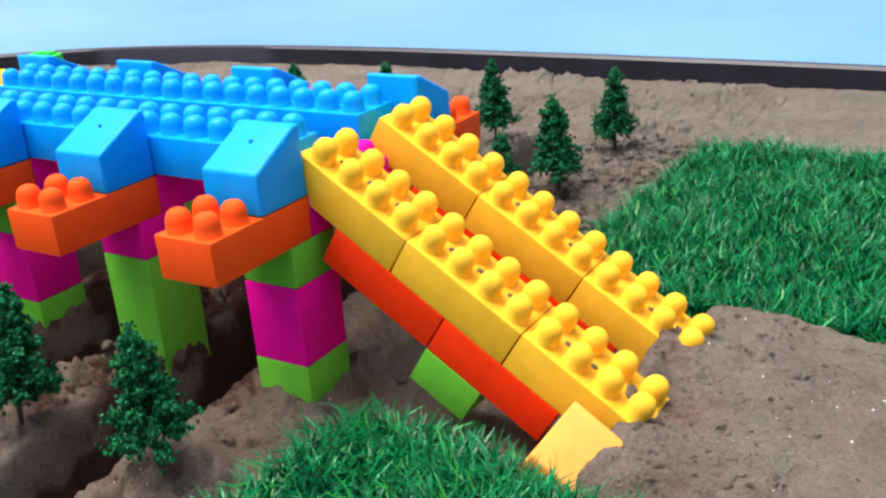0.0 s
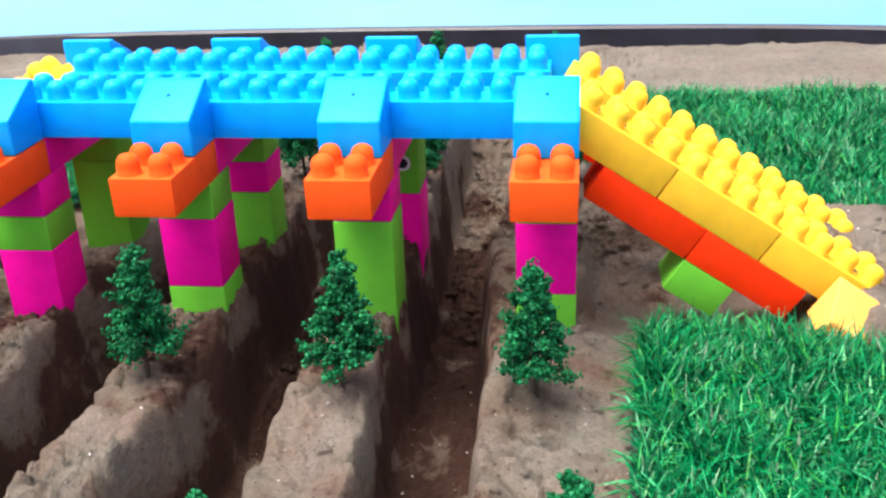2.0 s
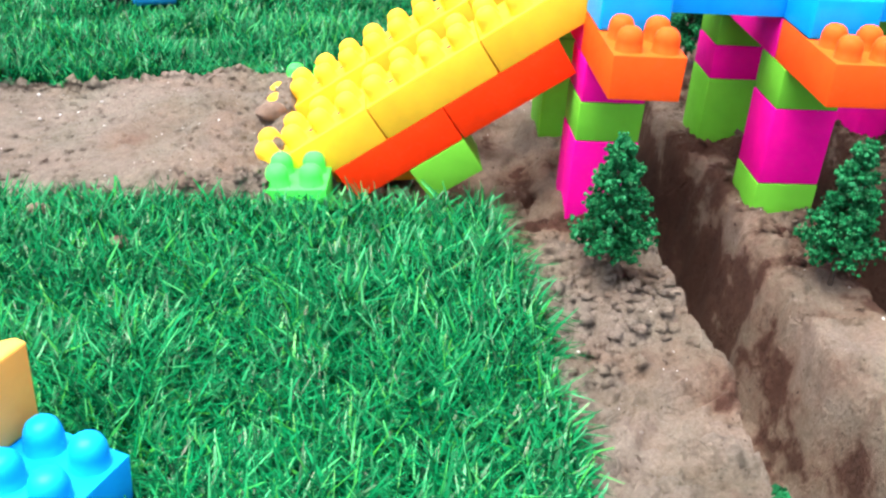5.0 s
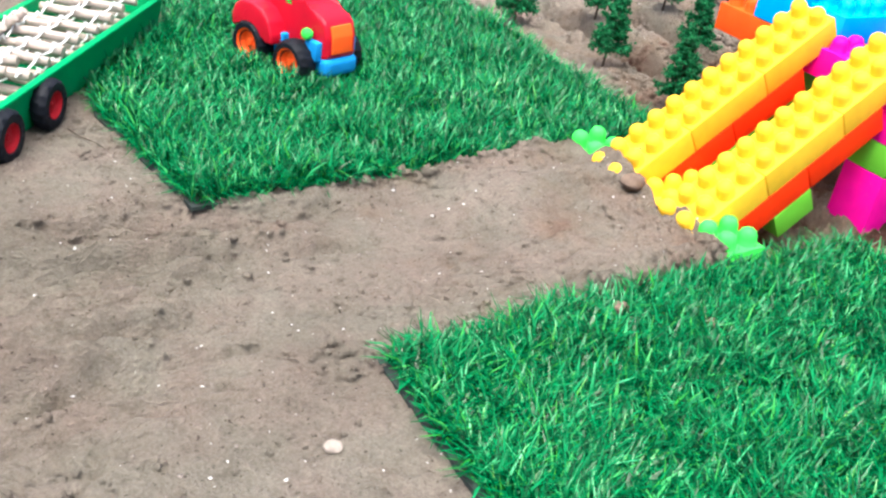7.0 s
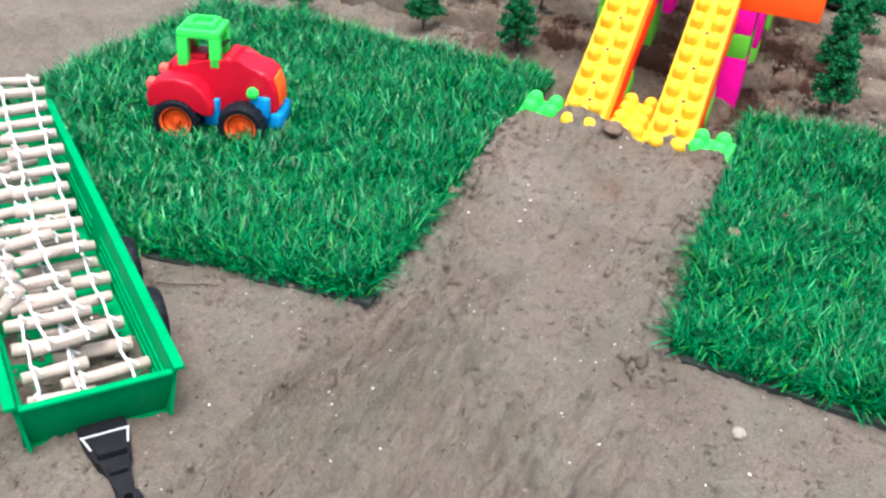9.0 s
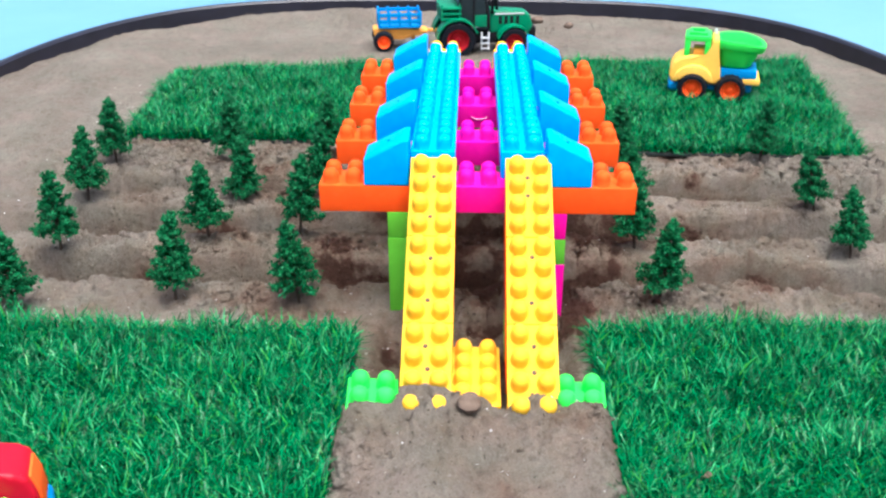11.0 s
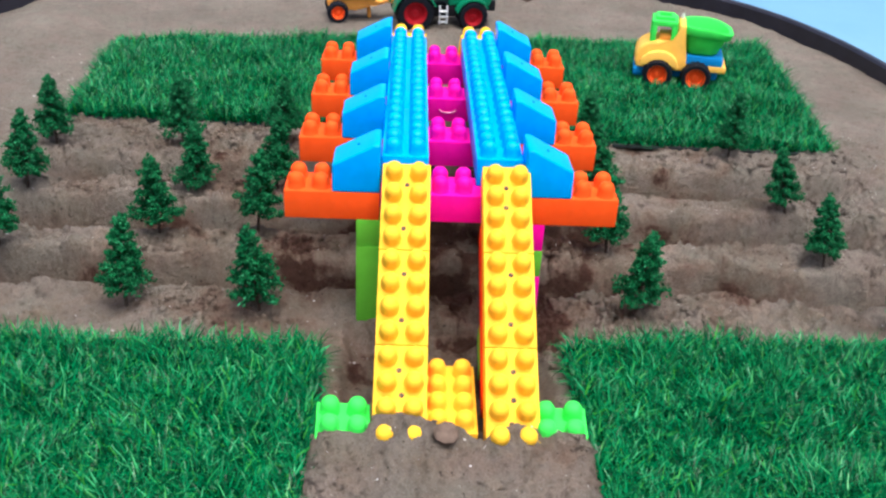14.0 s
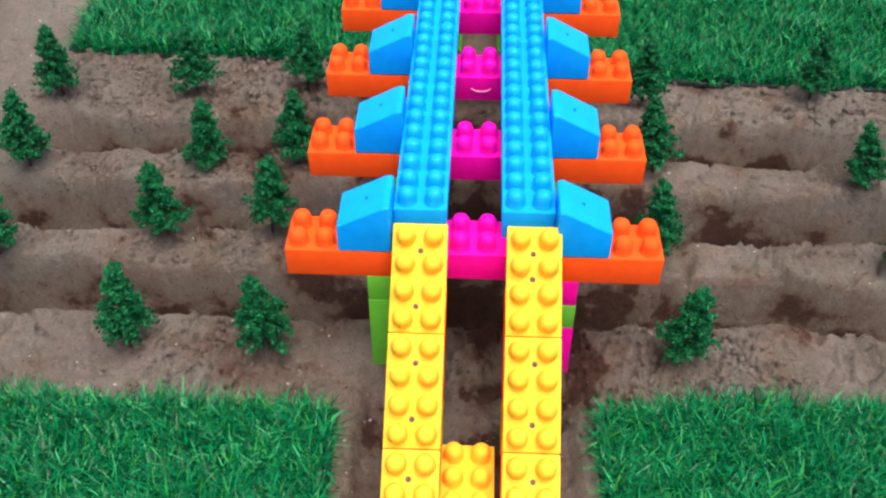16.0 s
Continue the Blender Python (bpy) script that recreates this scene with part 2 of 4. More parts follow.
def vnoise(x, y):
    xi, yi = np.floor(x).astype(int), np.floor(y).astype(int)
    fx, fy = x - xi, y - yi
    fx, fy = fx * fx * (3 - 2 * fx), fy * fy * (3 - 2 * fy)
    g = lambda i, j: _lat[(xi + i) % 256, (yi + j) % 256]
    return (g(0, 0) * (1 - fx) + g(1, 0) * fx) * (1 - fy) + (g(0, 1) * (1 - fx) + g(1, 1) * fx) * fy - 0.5


def fbm(x, y, f, octaves=4, gain=0.55):
    s, a = 0, 1.0
    for k in range(octaves):
        s = s + a * vnoise(x * f + 17.3 * k, y * f + 9.1 * k)
        f, a = f * 2.03, a * gain
    return s


def sstep(a, b, x):
    t = np.clip((x - a) / (b - a), 0, 1)
    return t * t * (3 - 2 * t)


RIM_C, RIM_AR, RIM_AL, RIM_B, RIM_N = (0.20, 0.030), 0.842, 1.00, 0.602, 3.3


def rim_value(x, y):
    a = np.where(x > RIM_C[0], RIM_AR, RIM_AL)
    return (np.abs(x - RIM_C[0]) / a) ** RIM_N + (np.abs(y - RIM_C[1]) / RIM_B) ** RIM_N


# middle line at y = 0, slant, and half the width at the lip
TRENCHES = ((0.0622, -0.006, 0.0218), (0.1552, -0.008, 0.0252), (0.2472, -0.022, 0.0235))
# mats: corners in order, counter-clockwise
MATS = {
    "left_far": [(-0.411, 0.071), (-0.240, 0.081), (-0.045, 0.084), (-0.040, 0.415), (-0.325, 0.410), (-0.340, 0.345), (-0.422, 0.262), (-0.430, 0.200)],
    "left_near": [(-0.385, -0.400), (-0.027, -0.400), (-0.029, -0.243), (-0.032, -0.147), (-0.043, -0.080), (-0.200, -0.080), (-0.376, -0.089), (-0.378, -0.170)],
    "right_far": [(0.475, 0.082), (0.686, 0.082), (0.674, 0.135), (0.640, 0.397), (0.372, 0.382), (0.367, 0.158), (0.369, 0.090)],
    "right_near": [(0.338, -0.404), (0.716, -0.444), (0.693, -0.190), (0.690, -0.106), (0.480, -0.096), (0.445, -0.086), (0.396, -0.071), (0.354, -0.079), (0.344, -0.200)],
}


def in_poly(x, y, poly):
    inside = np.zeros(np.shape(x), bool)
    for (x0, y0), (x1, y1) in zip(poly, poly[1:] + poly[:1]):
        c = ((y0 > y) != (y1 > y)) & (x < (x1 - x0) * (y - y0) / (y1 - y0 + 1e-12) + x0)
        inside ^= c
    return inside


def sand_height(x, y):
    wob = 0.006 * fbm(y, x * 0 + 1.7, 11.0, 3)
    ends = sstep(-0.42, -0.33, y + 0.03 * fbm(x, y, 8, 2)) * sstep(0.44, 0.36, y + 0.03 * fbm(x, y + 3, 8, 2))
    cuts = []
    flat = 1.0
    for i, (c, slant, half) in enumerate(TRENCHES):
        d = np.abs(x - (c + slant * y + wob * (1, -0.7, 0.8)[i])) + 0.0085 * fbm(x + i, y, 20.0, 3) + 0.0175 - half
        cuts.append(d)
        flat = flat - 0.9 * ends * np.exp(-((d - 0.0150) / 0.0050) ** 2)
    # uneven top: lumps, cracks, and a flaky crust that breaks in small steps
    rough = np.clip(fbm(x, y + 5, 14.0, 3) + 0.15, 0, 1)
    crack = np.abs(fbm(x + 0.4 * y, y * 1.5 + 2.2, 33.0, 3, 0.55))
    q = 6.0 * fbm(x + 1.3, y, 26.0, 3, 0.55)
    fr = q - np.floor(q)
    small = 0.0036 * fbm(x + 3, y, 38.0, 3) + 0.0060 * np.clip(fbm(x + 2, y + 6, 48.0, 3, 0.5), 0, 1) - 0.0015
    small = small - 0.0085 * sstep(0.060, 0.0, crack) * sstep(-0.12, 0.14, fbm(x + 7, y, 11.0, 3))
    small = small + (0.35 + rough) * 0.0090 * np.clip(fbm(x, y, 80.0, 3) + 0.02, 0, 1)
    small = small + np.clip(rough + 0.2, 0, 1) * 0.0062 * (sstep(0.0, 0.18, fr) - fr)
    dug = sstep(-0.10, -0.03, x) * sstep(0.42, 0.35, x)
    z = GROUND + 0.006 * fbm(x, y, 5.0, 3) + np.clip(flat, 0.05, 1) * small * (0.45 + 0.75 * dug)
    # old wheel marks on the road
    across = y + 0.12 * (x + 0.5) + 0.05 * np.clip(-0.45 - x, 0, 1) + 0.008 * fbm(x, y, 4.0, 2)
    road = sstep(-0.22, -0.40, x) * sstep(-0.92, -0.75, x) * sstep(0.13, 0.06, np.abs(across))
    for c in (-0.052, -0.030, 0.006, 0.026, 0.058, 0.074):
        broken = sstep(-0.25, 0.12, fbm(x + c * 40, y * 0.3, 9.0, 3))
        z = z - road * broken * 0.0046 * np.exp(-((across - c) / 0.0030) ** 2)
        z = z + road * broken * 0.0044 * np.exp(-((across - c - 0.008) / 0.0036) ** 2) * np.clip(0.3 + 2.2 * fbm(x, y, 70.0, 3), 0, 2)
    # long drag marks beside them
    z = z + road * 0.0165 * fbm(across * 7.0, x * 1.0, 9.0, 5, 0.72) * sstep(-0.3, 0.2, fbm(x, y + 3, 6.0, 2))
    # trenches and ridges, with loose earth slumped on the trench floor
    for i, d in enumerate(cuts):
        depth = 0.068 + 0.010 * fbm(y, x * 0 + i, 14, 2) - 0.016 * np.clip(fbm(x + 2 * i, y, 24.0, 3), 0, 0.4)
        z = z - ends * depth * sstep(0.0220, 0.0120, d)
        z = z + ends * 0.003 * np.exp(-((d - 0.027) / 0.008) ** 2)
    # banked sand towards the far rim
    z = z + 0.022 * np.exp(-((x - 0.66) / 0.15) ** 2 - ((y - 0.50) / 0.07) ** 2) + 0.014 * np.exp(-((x - 0.98) / 0.06) ** 2 - ((y - 0.22) / 0.14) ** 2)
    # hollow cut under each ramp
    w = sstep(0.072, 0.062, np.abs(y) + 0.004 * fbm(x, y, 30, 2))
    for a, b in ((-0.118, -0.008), (0.328, 0.438)):
        z = z - 0.012 * w * sstep(a - 0.006, a + 0.006, x) * sstep(b + 0.006, b - 0.006, x)
    # heaped sand over the foot of each ramp
    w = sstep(0.092, 0.070, np.abs(y) + 0.012 * fbm(x, y + 8, 22, 3))
    for s, foot in ((-1, -0.143), (1, 0.463)):
        d = (x - foot) * s
        z = z + w * 0.0178 * (1 + 0.45 * fbm(x, y, 40, 3)) * sstep(-0.013, 0.004, d + 0.010 * fbm(x, y + 4, 45, 2)) * sstep(0.17, 0.03, d)
        z = z + sstep(0.052, 0.044, np.abs(y)) * 0.0075 * np.clip(1 + 1.3 * fbm(x, y + 9, 60, 3), 0, 2) * np.exp(-((d + 0.001) / 0.008) ** 2)
    return z


def make_ground():
    xs = np.unique(np.round(np.concatenate([np.arange(-1.02, -0.66, 0.008), np.arange(-0.66, -0.20, 0.0028), np.arange(-0.20, 0.50, 0.0014),
                                            np.arange(0.50, 0.70, 0.004), np.arange(0.70, 1.11, 0.006)]), 5))
    ys = np.unique(np.round(np.concatenate([np.arange(-0.60, -0.42, 0.006), np.arange(-0.42, 0.38, 0.0016), np.arange(0.38, 0.66, 0.006)]), 5))
    X, Y = np.meshgrid(xs, ys, indexing="ij")
    Z = sand_height(X, Y)
    for poly in MATS.values():
        Z = np.where(in_poly(X, Y, poly), np.minimum(Z, GROUND - 0.001), Z)
    nx, ny = X.shape
    idx = np.arange(nx * ny).reshape(nx, ny)
    f = np.stack([idx[:-1, :-1], idx[1:, :-1], idx[1:, 1:], idx[:-1, 1:]], -1).reshape(-1, 4)
    v = np.stack([X, Y, Z], -1).reshape(-1, 3)
    f = f[rim_value(v[f[:, 0], 0], v[f[:, 0], 1]) < 1.02]
    keep, inv = np.unique(f, return_inverse=True)
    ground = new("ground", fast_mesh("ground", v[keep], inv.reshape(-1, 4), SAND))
    tagged(ground, "dry brown sand with dug trenches and smooth ridges", "sand", kind="structure")


make_ground()


def ground_z(x, y):
    for poly in MATS.values():
        if in_poly(np.array([x]), np.array([y]), poly)[0]:
            return GROUND + 0.002
    return float(sand_height(np.array([x]), np.array([y]))[0])


def make_rim():
    bm = bmesh.new()
    n = 160
    prof = [(0.0, -0.21), (0.0, -0.078), (0.003, -0.075), (0.011, -0.075), (0.014, -0.078), (0.014, -0.21)]
    rings = []
    for i in range(n):
        t = 2 * math.pi * i / n
        c, s = math.cos(t), math.sin(t)
        a = RIM_AR if c > 0 else RIM_AL
        e = 2 / RIM_N
        p = Vector((a * math.copysign(abs(c) ** e, c), RIM_B * math.copysign(abs(s) ** e, s), 0))
        out = p.normalized()
        rings.append([bm.verts.new((RIM_C[0] + p.x + out.x * r, RIM_C[1] + p.y + out.y * r, z)) for r, z in prof])
    for a, b in zip(rings, rings[1:] + rings[:1]):
        for k in range(len(prof) - 1):
            bm.faces.new((a[k], b[k], b[k + 1], a[k + 1]))
    tagged(part("sand_tray_rim", bm, RIM), "low black rim curving round the sand bed", "tray rim", kind="structure")
    fl = bmesh.new()
    bmesh.ops.create_grid(fl, x_segments=8, y_segments=8, size=30.0)
    ob = part("floor", fl, FLOOR, m=pose(0, 0, -0.21))
    tagged(ob, "plain light blue floor beyond the sand", "floor", kind="structure")


make_rim()


# ================= grass mats =================
def make_mat(poly, seed, label, count):
    rng = np.random.RandomState(seed)
    p = np.array(poly)
    lo, hi = p.min(0), p.max(0)
    mat = tagged(new("grass_mat"), label, "grass mat", "grass mats")
    mat.location = (*p.mean(0), GROUND)
    c = p.mean(0)
    bm = prism([tuple((q - c) * 1.018) for q in p], 0.0, 0.0028, "z")
    part("backing", bm, BACKING, mat, "thin black mat backing")
    pts = rng.uniform(lo, hi, (int(count * 1.6), 2))
    pts = pts[in_poly(pts[:, 0], pts[:, 1], poly)][:count]
    n = len(pts)
    clump = fbm(pts[:, 0], pts[:, 1], 28.0, 3)
    L = rng.uniform(0.010, 0.0200, n) * (1 + 0.5 * clump)
    az = rng.uniform(0, 2 * np.pi, n) + 6.0 * fbm(pts[:, 0] + 4, pts[:, 1], 9.0, 2)
    lean = rng.uniform(0.35, 1.25, n)
    w = rng.uniform(0.0003, 0.0007, n)
    d = np.stack([np.cos(az), np.sin(az)], -1)
    side = np.stack([-np.sin(az + rng.uniform(-.8, .8, n)), np.cos(az + rng.uniform(-.8, .8, n))], -1)
    base = np.concatenate([pts - c, np.full((n, 1), 0.0022)], 1)

    def at(s, bend):
        xy = base[:, :2] + d * (L * s * np.sin(lean * bend))[:, None]
        z = base[:, 2] + L * s * np.cos(lean * bend)
        return np.concatenate([xy, z[:, None]], 1)
    s3 = np.concatenate([side, np.zeros((n, 1))], 1)
    m = at(0.55, 0.8)
    tip = at(1.0, 1.15)
    v = np.stack([base - s3 * w[:, None], base + s3 * w[:, None], m + s3 * w[:, None], m - s3 * w[:, None],
                  tip + s3 * w[:, None] * 0.25, tip - s3 * w[:, None] * 0.25], 1).reshape(-1, 3)
    o = np.arange(n)[:, None] * 6
    f = np.concatenate([o + np.array([[0, 1, 2, 3]]), o + np.array([[3, 2, 4, 5]])], 0)
    g = new("grass", fast_mesh("grass", v, f, GRASS))
    g.parent = mat
    tagged(g, "short glossy green plastic blades", kind="stuff")


make_mat(MATS["left_far"], 1, "green artificial grass mat under the red tractor", 72000)
make_mat(MATS["left_near"], 2, "green artificial grass mat beside the sandy road", 72000)
make_mat(MATS["right_far"], 3, "green artificial grass mat behind the bridge ramp", 46000)
make_mat(MATS["right_near"], 4, "green artificial grass mat under the dump truck", 66000)


# ================= toy bricks =================
STUD = {}


def stud_mesh(material):
    if material.name not in STUD:
        r = 0.0057
        prof = [(r + 0.0007, 0), (r + 0.0001, 0.0007), (r, 0.0048), (r * 0.95, 0.0068), (r * 0.80, 0.0087), (r * 0.56, 0.0099), (r * 0.28, 0.0104), (0, 0.0105)]
        STUD[material.name] = mesh_of("stud", lathe(prof, 14), material, 60)
    return STUD[material.name]


BODY = {}
GAP = 0.00018


def brick(nx, ny, material, m, label, group, height=H, studs=None, name="toy_brick"):
    """A brick of nx by ny studs; its origin lies in the middle of its underside."""
    key = (nx, ny, height, material.name)
    if key not in BODY:
        a, b = nx * U / 2 - GAP, ny * U / 2 - GAP
        t = 0.00025
        bm = bmesh.new()
        ring0 = [(-a + t, -b + t), (a - t, -b + t), (a - t, b - t), (-a + t, b - t)]
        ring1 = [(-a, -b), (a, -b), (a, b), (-a, b)]
        v0 = [bm.verts.new((x, y, 0.0)) for x, y in ring0]
        v1 = [bm.verts.new((x, y, height - GAP)) for x, y in ring1]
        fs = [bm.faces.new(v0[::-1]), bm.faces.new(v1)]
        for i in range(4):
            fs.append(bm.faces.new((v0[i], v0[(i + 1) % 4], v1[(i + 1) % 4], v1[i])))
        bmesh.ops.bevel(bm, geom=list({e for f in fs for e in f.edges}), offset=0.0008, segments=2, affect="EDGES", profile=0.6)
        BODY[key] = mesh_of("brick_body", bm, material)
    ob = new(name, BODY[key])
    ob.matrix_world = m
    tagged(ob, label, "toy brick", group)
    for i in range(nx):
        for j in range(ny):
            if studs is None or (i, j) in studs:
                part("stud", stud_mesh(material), material, ob,
                     m=pose((i - (nx - 1) / 2) * U, (j - (ny - 1) / 2) * U, height - 0.0004))
    return ob


SLOPE = {}


def slope_brick(material, m, label, group, low=0.0190, high=0.0335, name="slope_brick"):
    """Two studs square; the outer side (-y) is low, the inner side high."""
    key = (material.name, low, high)
    if key not in SLOPE:
        a = U - GAP
        pr = [(-a, 0), (a, 0), (a, high), (a - 0.004, high), (-a, low)]
        SLOPE[key] = mesh_of("slope_body", prism(pr, -a, a, "x", 0.0014, 3), material)
    ob = new(name, SLOPE[key])
    ob.matrix_world = m
    if material is BLUE:
        fall = math.degrees(math.atan2(high - low, 2 * U - 0.004))
        part("mould_mark", lathe([(0, 0), (0.0011, 0), (0.0009, 0.0006), (0.0004, 0.0003), (0, 0.0003)], 10), MARK, ob, "small round mould mark",
             pose(0.0, 0.001, low + (U + 0.001) * (high - low) / (2 * U - 0.004) + 0.0001, fall, 0, 0))
    return tagged(ob, label, "toy brick", group)


E4 = {(0, 0), (1, 0), (0, 1), (1, 1)}
for i in range(4):
    xc = (6 * i + 1) * U
    place = ("first", "second", "third", "last")[i]
    # crossbeam: orange arms with a magenta middle
    for s in (-1, 1):
        outer = {(a, b) for a in (0, 1) for b in ((0, 1) if s < 0 else (2, 3))}
        brick(2, 4, ORANGE, pose(xc, s * 5 * U, -H), "glossy orange toy brick sticking out under a blue slope", "bridge arms", studs=outer)
        slope_brick(BLUE, pose(xc, s * 4 * U, 0, 0, 0, 0 if s < 0 else 180), "bright blue sloped toy brick beside the bridge deck", "bridge slopes")
    brick(2, 6, MAGENTA, pose(xc, 0, -H), "magenta toy brick bridging the two lanes", "bridge middles", studs={(a, b) for a in (0, 1) for b in (2, 3)})

PILLARS = {  # per side, from the top down: (material, height in bricks)
    -1: [[(MAGENTA, 1), (LIME, 1), (MAGENTA, 3)], [(LIME, 1), (MAGENTA, 2), (LIME, 2)],
         [(MAGENTA, 1), (LIME, 4)], [(LIME, 1), (MAGENTA, 2), (LIME, 2)]],
    1: [[(LIME, 1), (LIME, 3), (LIME, 1)], [(LIME, 1), (MAGENTA, 1), (LIME, 3)],
        [(LIME, 2), (MAGENTA, 3)], [(LIME, 1), (MAGENTA, 2), (LIME, 2)]],
}
for s, rows in PILLARS.items():
    for i, stack in enumerate(rows):
        z = -H
        for material, hb in stack:
            z -= hb * H
            tone = "magenta" if material is MAGENTA else "lime green"
            tall = "tall " if hb > 1 else ""
            brick(2, 2, material, pose((6 * i + 1) * U, s * 3 * U, z), tall + tone + " toy brick stacked in a bridge pillar", "bridge pillars", height=hb * H, studs=set())

# two lanes of blue deck, each of three long bricks
for s in (-1, 1):
    for k in range(3):
        brick(6, 2, BLUE, pose(0.016 + (k * 6 + 3) * U, s * 2 * U, 0.0002), "long blue studded toy brick of the bridge deck", "bridge deck")


def dirt_speck(parent, x, y):
    bm = lathe([(0.0018, 0), (0.0014, 0.0005), (0, 0.0007)], 7)
    part("dirt_speck", bm, DIRT, parent, "dark grain of dirt", pose(x, y, H - 0.0002))


# ramps: yellow above, red-orange and lime below
rr = random.Random(5)
for end in (-1, 1):
    ex, ez, tilt = (0.0035, 0.0208, 34.7) if end < 0 else (0.3170, 0.0200, 32.8)
    turn = pose(ex, 0, ez) @ pose(0, 0, 0, 0, 0, 180 if end < 0 else 0) @ pose(0, 0, 0, 0, tilt, 0)
    for s in (-1, 1):
        lane = pose(0, s * 2 * U + 0.0030, 0) if end < 0 and s > 0 else pose(0, s * 2 * U + 0.0012, 0) if end < 0 else pose(0, s * 2 * U, 0)
        for k in range(3):
            b = brick(4, 2, YELLOW, turn @ lane @ pose((4 * k + 2) * U, 0, -H), "yellow studded toy brick of a sloping ramp, dusted with sand" if k == 2 else "yellow studded toy brick of a sloping ramp", "ramp bricks")
            for g in (-1, 0, 1):
                if rr.random() < 0.75:
                    dirt_speck(b, g * U + rr.uniform(-.001, .001), rr.uniform(-.001, .001))
        for k in range(2):
            brick(4, 2, REDORANGE, turn @ lane @ pose((4 * k + 4) * U, 0, -2 * H), "red-orange toy brick holding up the yellow ramp", "ramp supports", studs=set())
        brick(2, 2, LIME, turn @ lane @ pose(7 * U, 0, -3 * H), "lime green toy brick wedged under the ramp", "ramp wedges", studs=set())
    if end < 0:
        brick(4, 2, YELLOW, pose(-0.102, 0, -0.109, 0, -4, 0), "yellow toy brick lying half buried between the ramps", "ramp bricks")

for s in (-1, 1):
    brick(2, 2, NEON, pose(-0.133, s * 0.0650, GROUND - 0.006, 4 * s, -4, 3 * s), "neon green toy brick sunk in sand beside the ramp foot", "ramp markers")
slope_brick(AMBER, pose(0.449, -0.070, GROUND + 0.001, 0, 34.2, 0) @ Matrix.Scale(0.8, 4), "amber sloped toy brick leaning against the ramp foot", "loose bricks", 0.013, 0.032)

# loose stack on the near grass
sx, sy, sr = -0.204, -0.279, -26.0
brick(4, 2, BLUE, pose(sx, sy, GROUND + 0.008, 0, 0, sr), "blue toy brick lying on the grass", "loose stack", studs={(2, 0), (2, 1), (3, 0), (3, 1)})
slope_brick(AMBER, pose(sx, sy, GROUND + 0.008 + H, 0, 0, sr) @ pose(-U, 0, 0, 0, 0, -90), "amber sloped toy brick on top of a blue brick", "loose stack", 0.016, 0.03)


# ================= trees =================
def tree_parts(seed):
    """Tapered trunk with bare limbs, and a crown of many small foam clumps."""
    rng = random.Random(seed)
    hgt = 0.060
    tb = tube([(0, 0, -0.006), (0.0002, 0.0003, 0.012), (-0.0003, 0.0004, 0.034), (0.0002, 0, 0.055)], 0.0017, 7, taper=0.3)
    tips = []
    for k in range(46):
        z = 0.0140 + 0.0445 * (k / 46) ** 1.3
        reach = 0.0190 * (1 - (z - 0.0135) / 0.051) ** 0.9 * rng.uniform(0.7, 1.12)
        a = k * 2.39996 + rng.uniform(-.3, .3)
        lift = rng.uniform(-0.001, 0.004)
        e = Vector((reach * math.cos(a), reach * math.sin(a), z + lift))
        tube([(0, 0, z), e * 0.5 + Vector((0, 0, z * 0.5 + 0.0003)), e], 0.00045, 4, tb, 0.5)
        tips.append((Vector((0, 0, z)), e))
    trunk = mesh_of("trunk", tb, TRUNK)
    verts, faces = [], []
    octa = [(1, 0, 0), (-1, 0, 0), (0, 1, 0), (0, -1, 0), (0, 0, 1), (0, 0, -1)]
    tri = [(0, 2, 4), (2, 1, 4), (1, 3, 4), (3, 0, 4), (2, 0, 5), (1, 2, 5), (3, 1, 5), (0, 3, 5)]

    def clump(p, r):
        q = Euler((rng.uniform(0, 6), rng.uniform(0, 6), rng.uniform(0, 6))).to_matrix()
        o = len(verts)
        for v in octa:
            verts.append(p + q @ (Vector(v) * r * rng.uniform(0.65, 1.35)))
        faces.extend([(a + o, b + o, c + o) for a, b, c in tri])
    for base, e in tips:
        for j in range(66):
            t = rng.uniform(0.35, 1.05)
            p = base.lerp(e, t) + Vector((rng.gauss(0, .0018), rng.gauss(0, .0018), rng.gauss(0.0002, .0017))) * (1.15 - 11 * base.z)
            clump(p, rng.uniform(0.0007, 0.0014))
    for j in range(60):
        clump(Vector((rng.gauss(0, .0011), rng.gauss(0, .0011), 0.0575 + rng.uniform(-.004, .005))), rng.uniform(.0006, .0011))
    crown = fast_mesh("crown", np.array(verts), np.array(faces), FOLIAGE, False)
    return trunk, crown


TREES = [tree_parts(s) for s in (11, 12, 13, 14)]


def tree(x, y, k, scale=1.0, spin=0.0, tx=0.0, ty=0.0):
    t = new("toy_tree")
    t.matrix_world = pose(x, y, ground_z(x, y) - 0.001, tx, ty, spin) @ Matrix.Diagonal((scale * 1.04, scale * 1.04, scale * 1.13, 1))
    tagged(t, "small dark green model conifer standing in the sand", "model tree", "model trees")
    part("trunk", TREES[k][0], TRUNK, t, "thin dark trunk with bare limbs")
    part("crown", TREES[k][1], FOLIAGE, t, "bushy dark green crown")


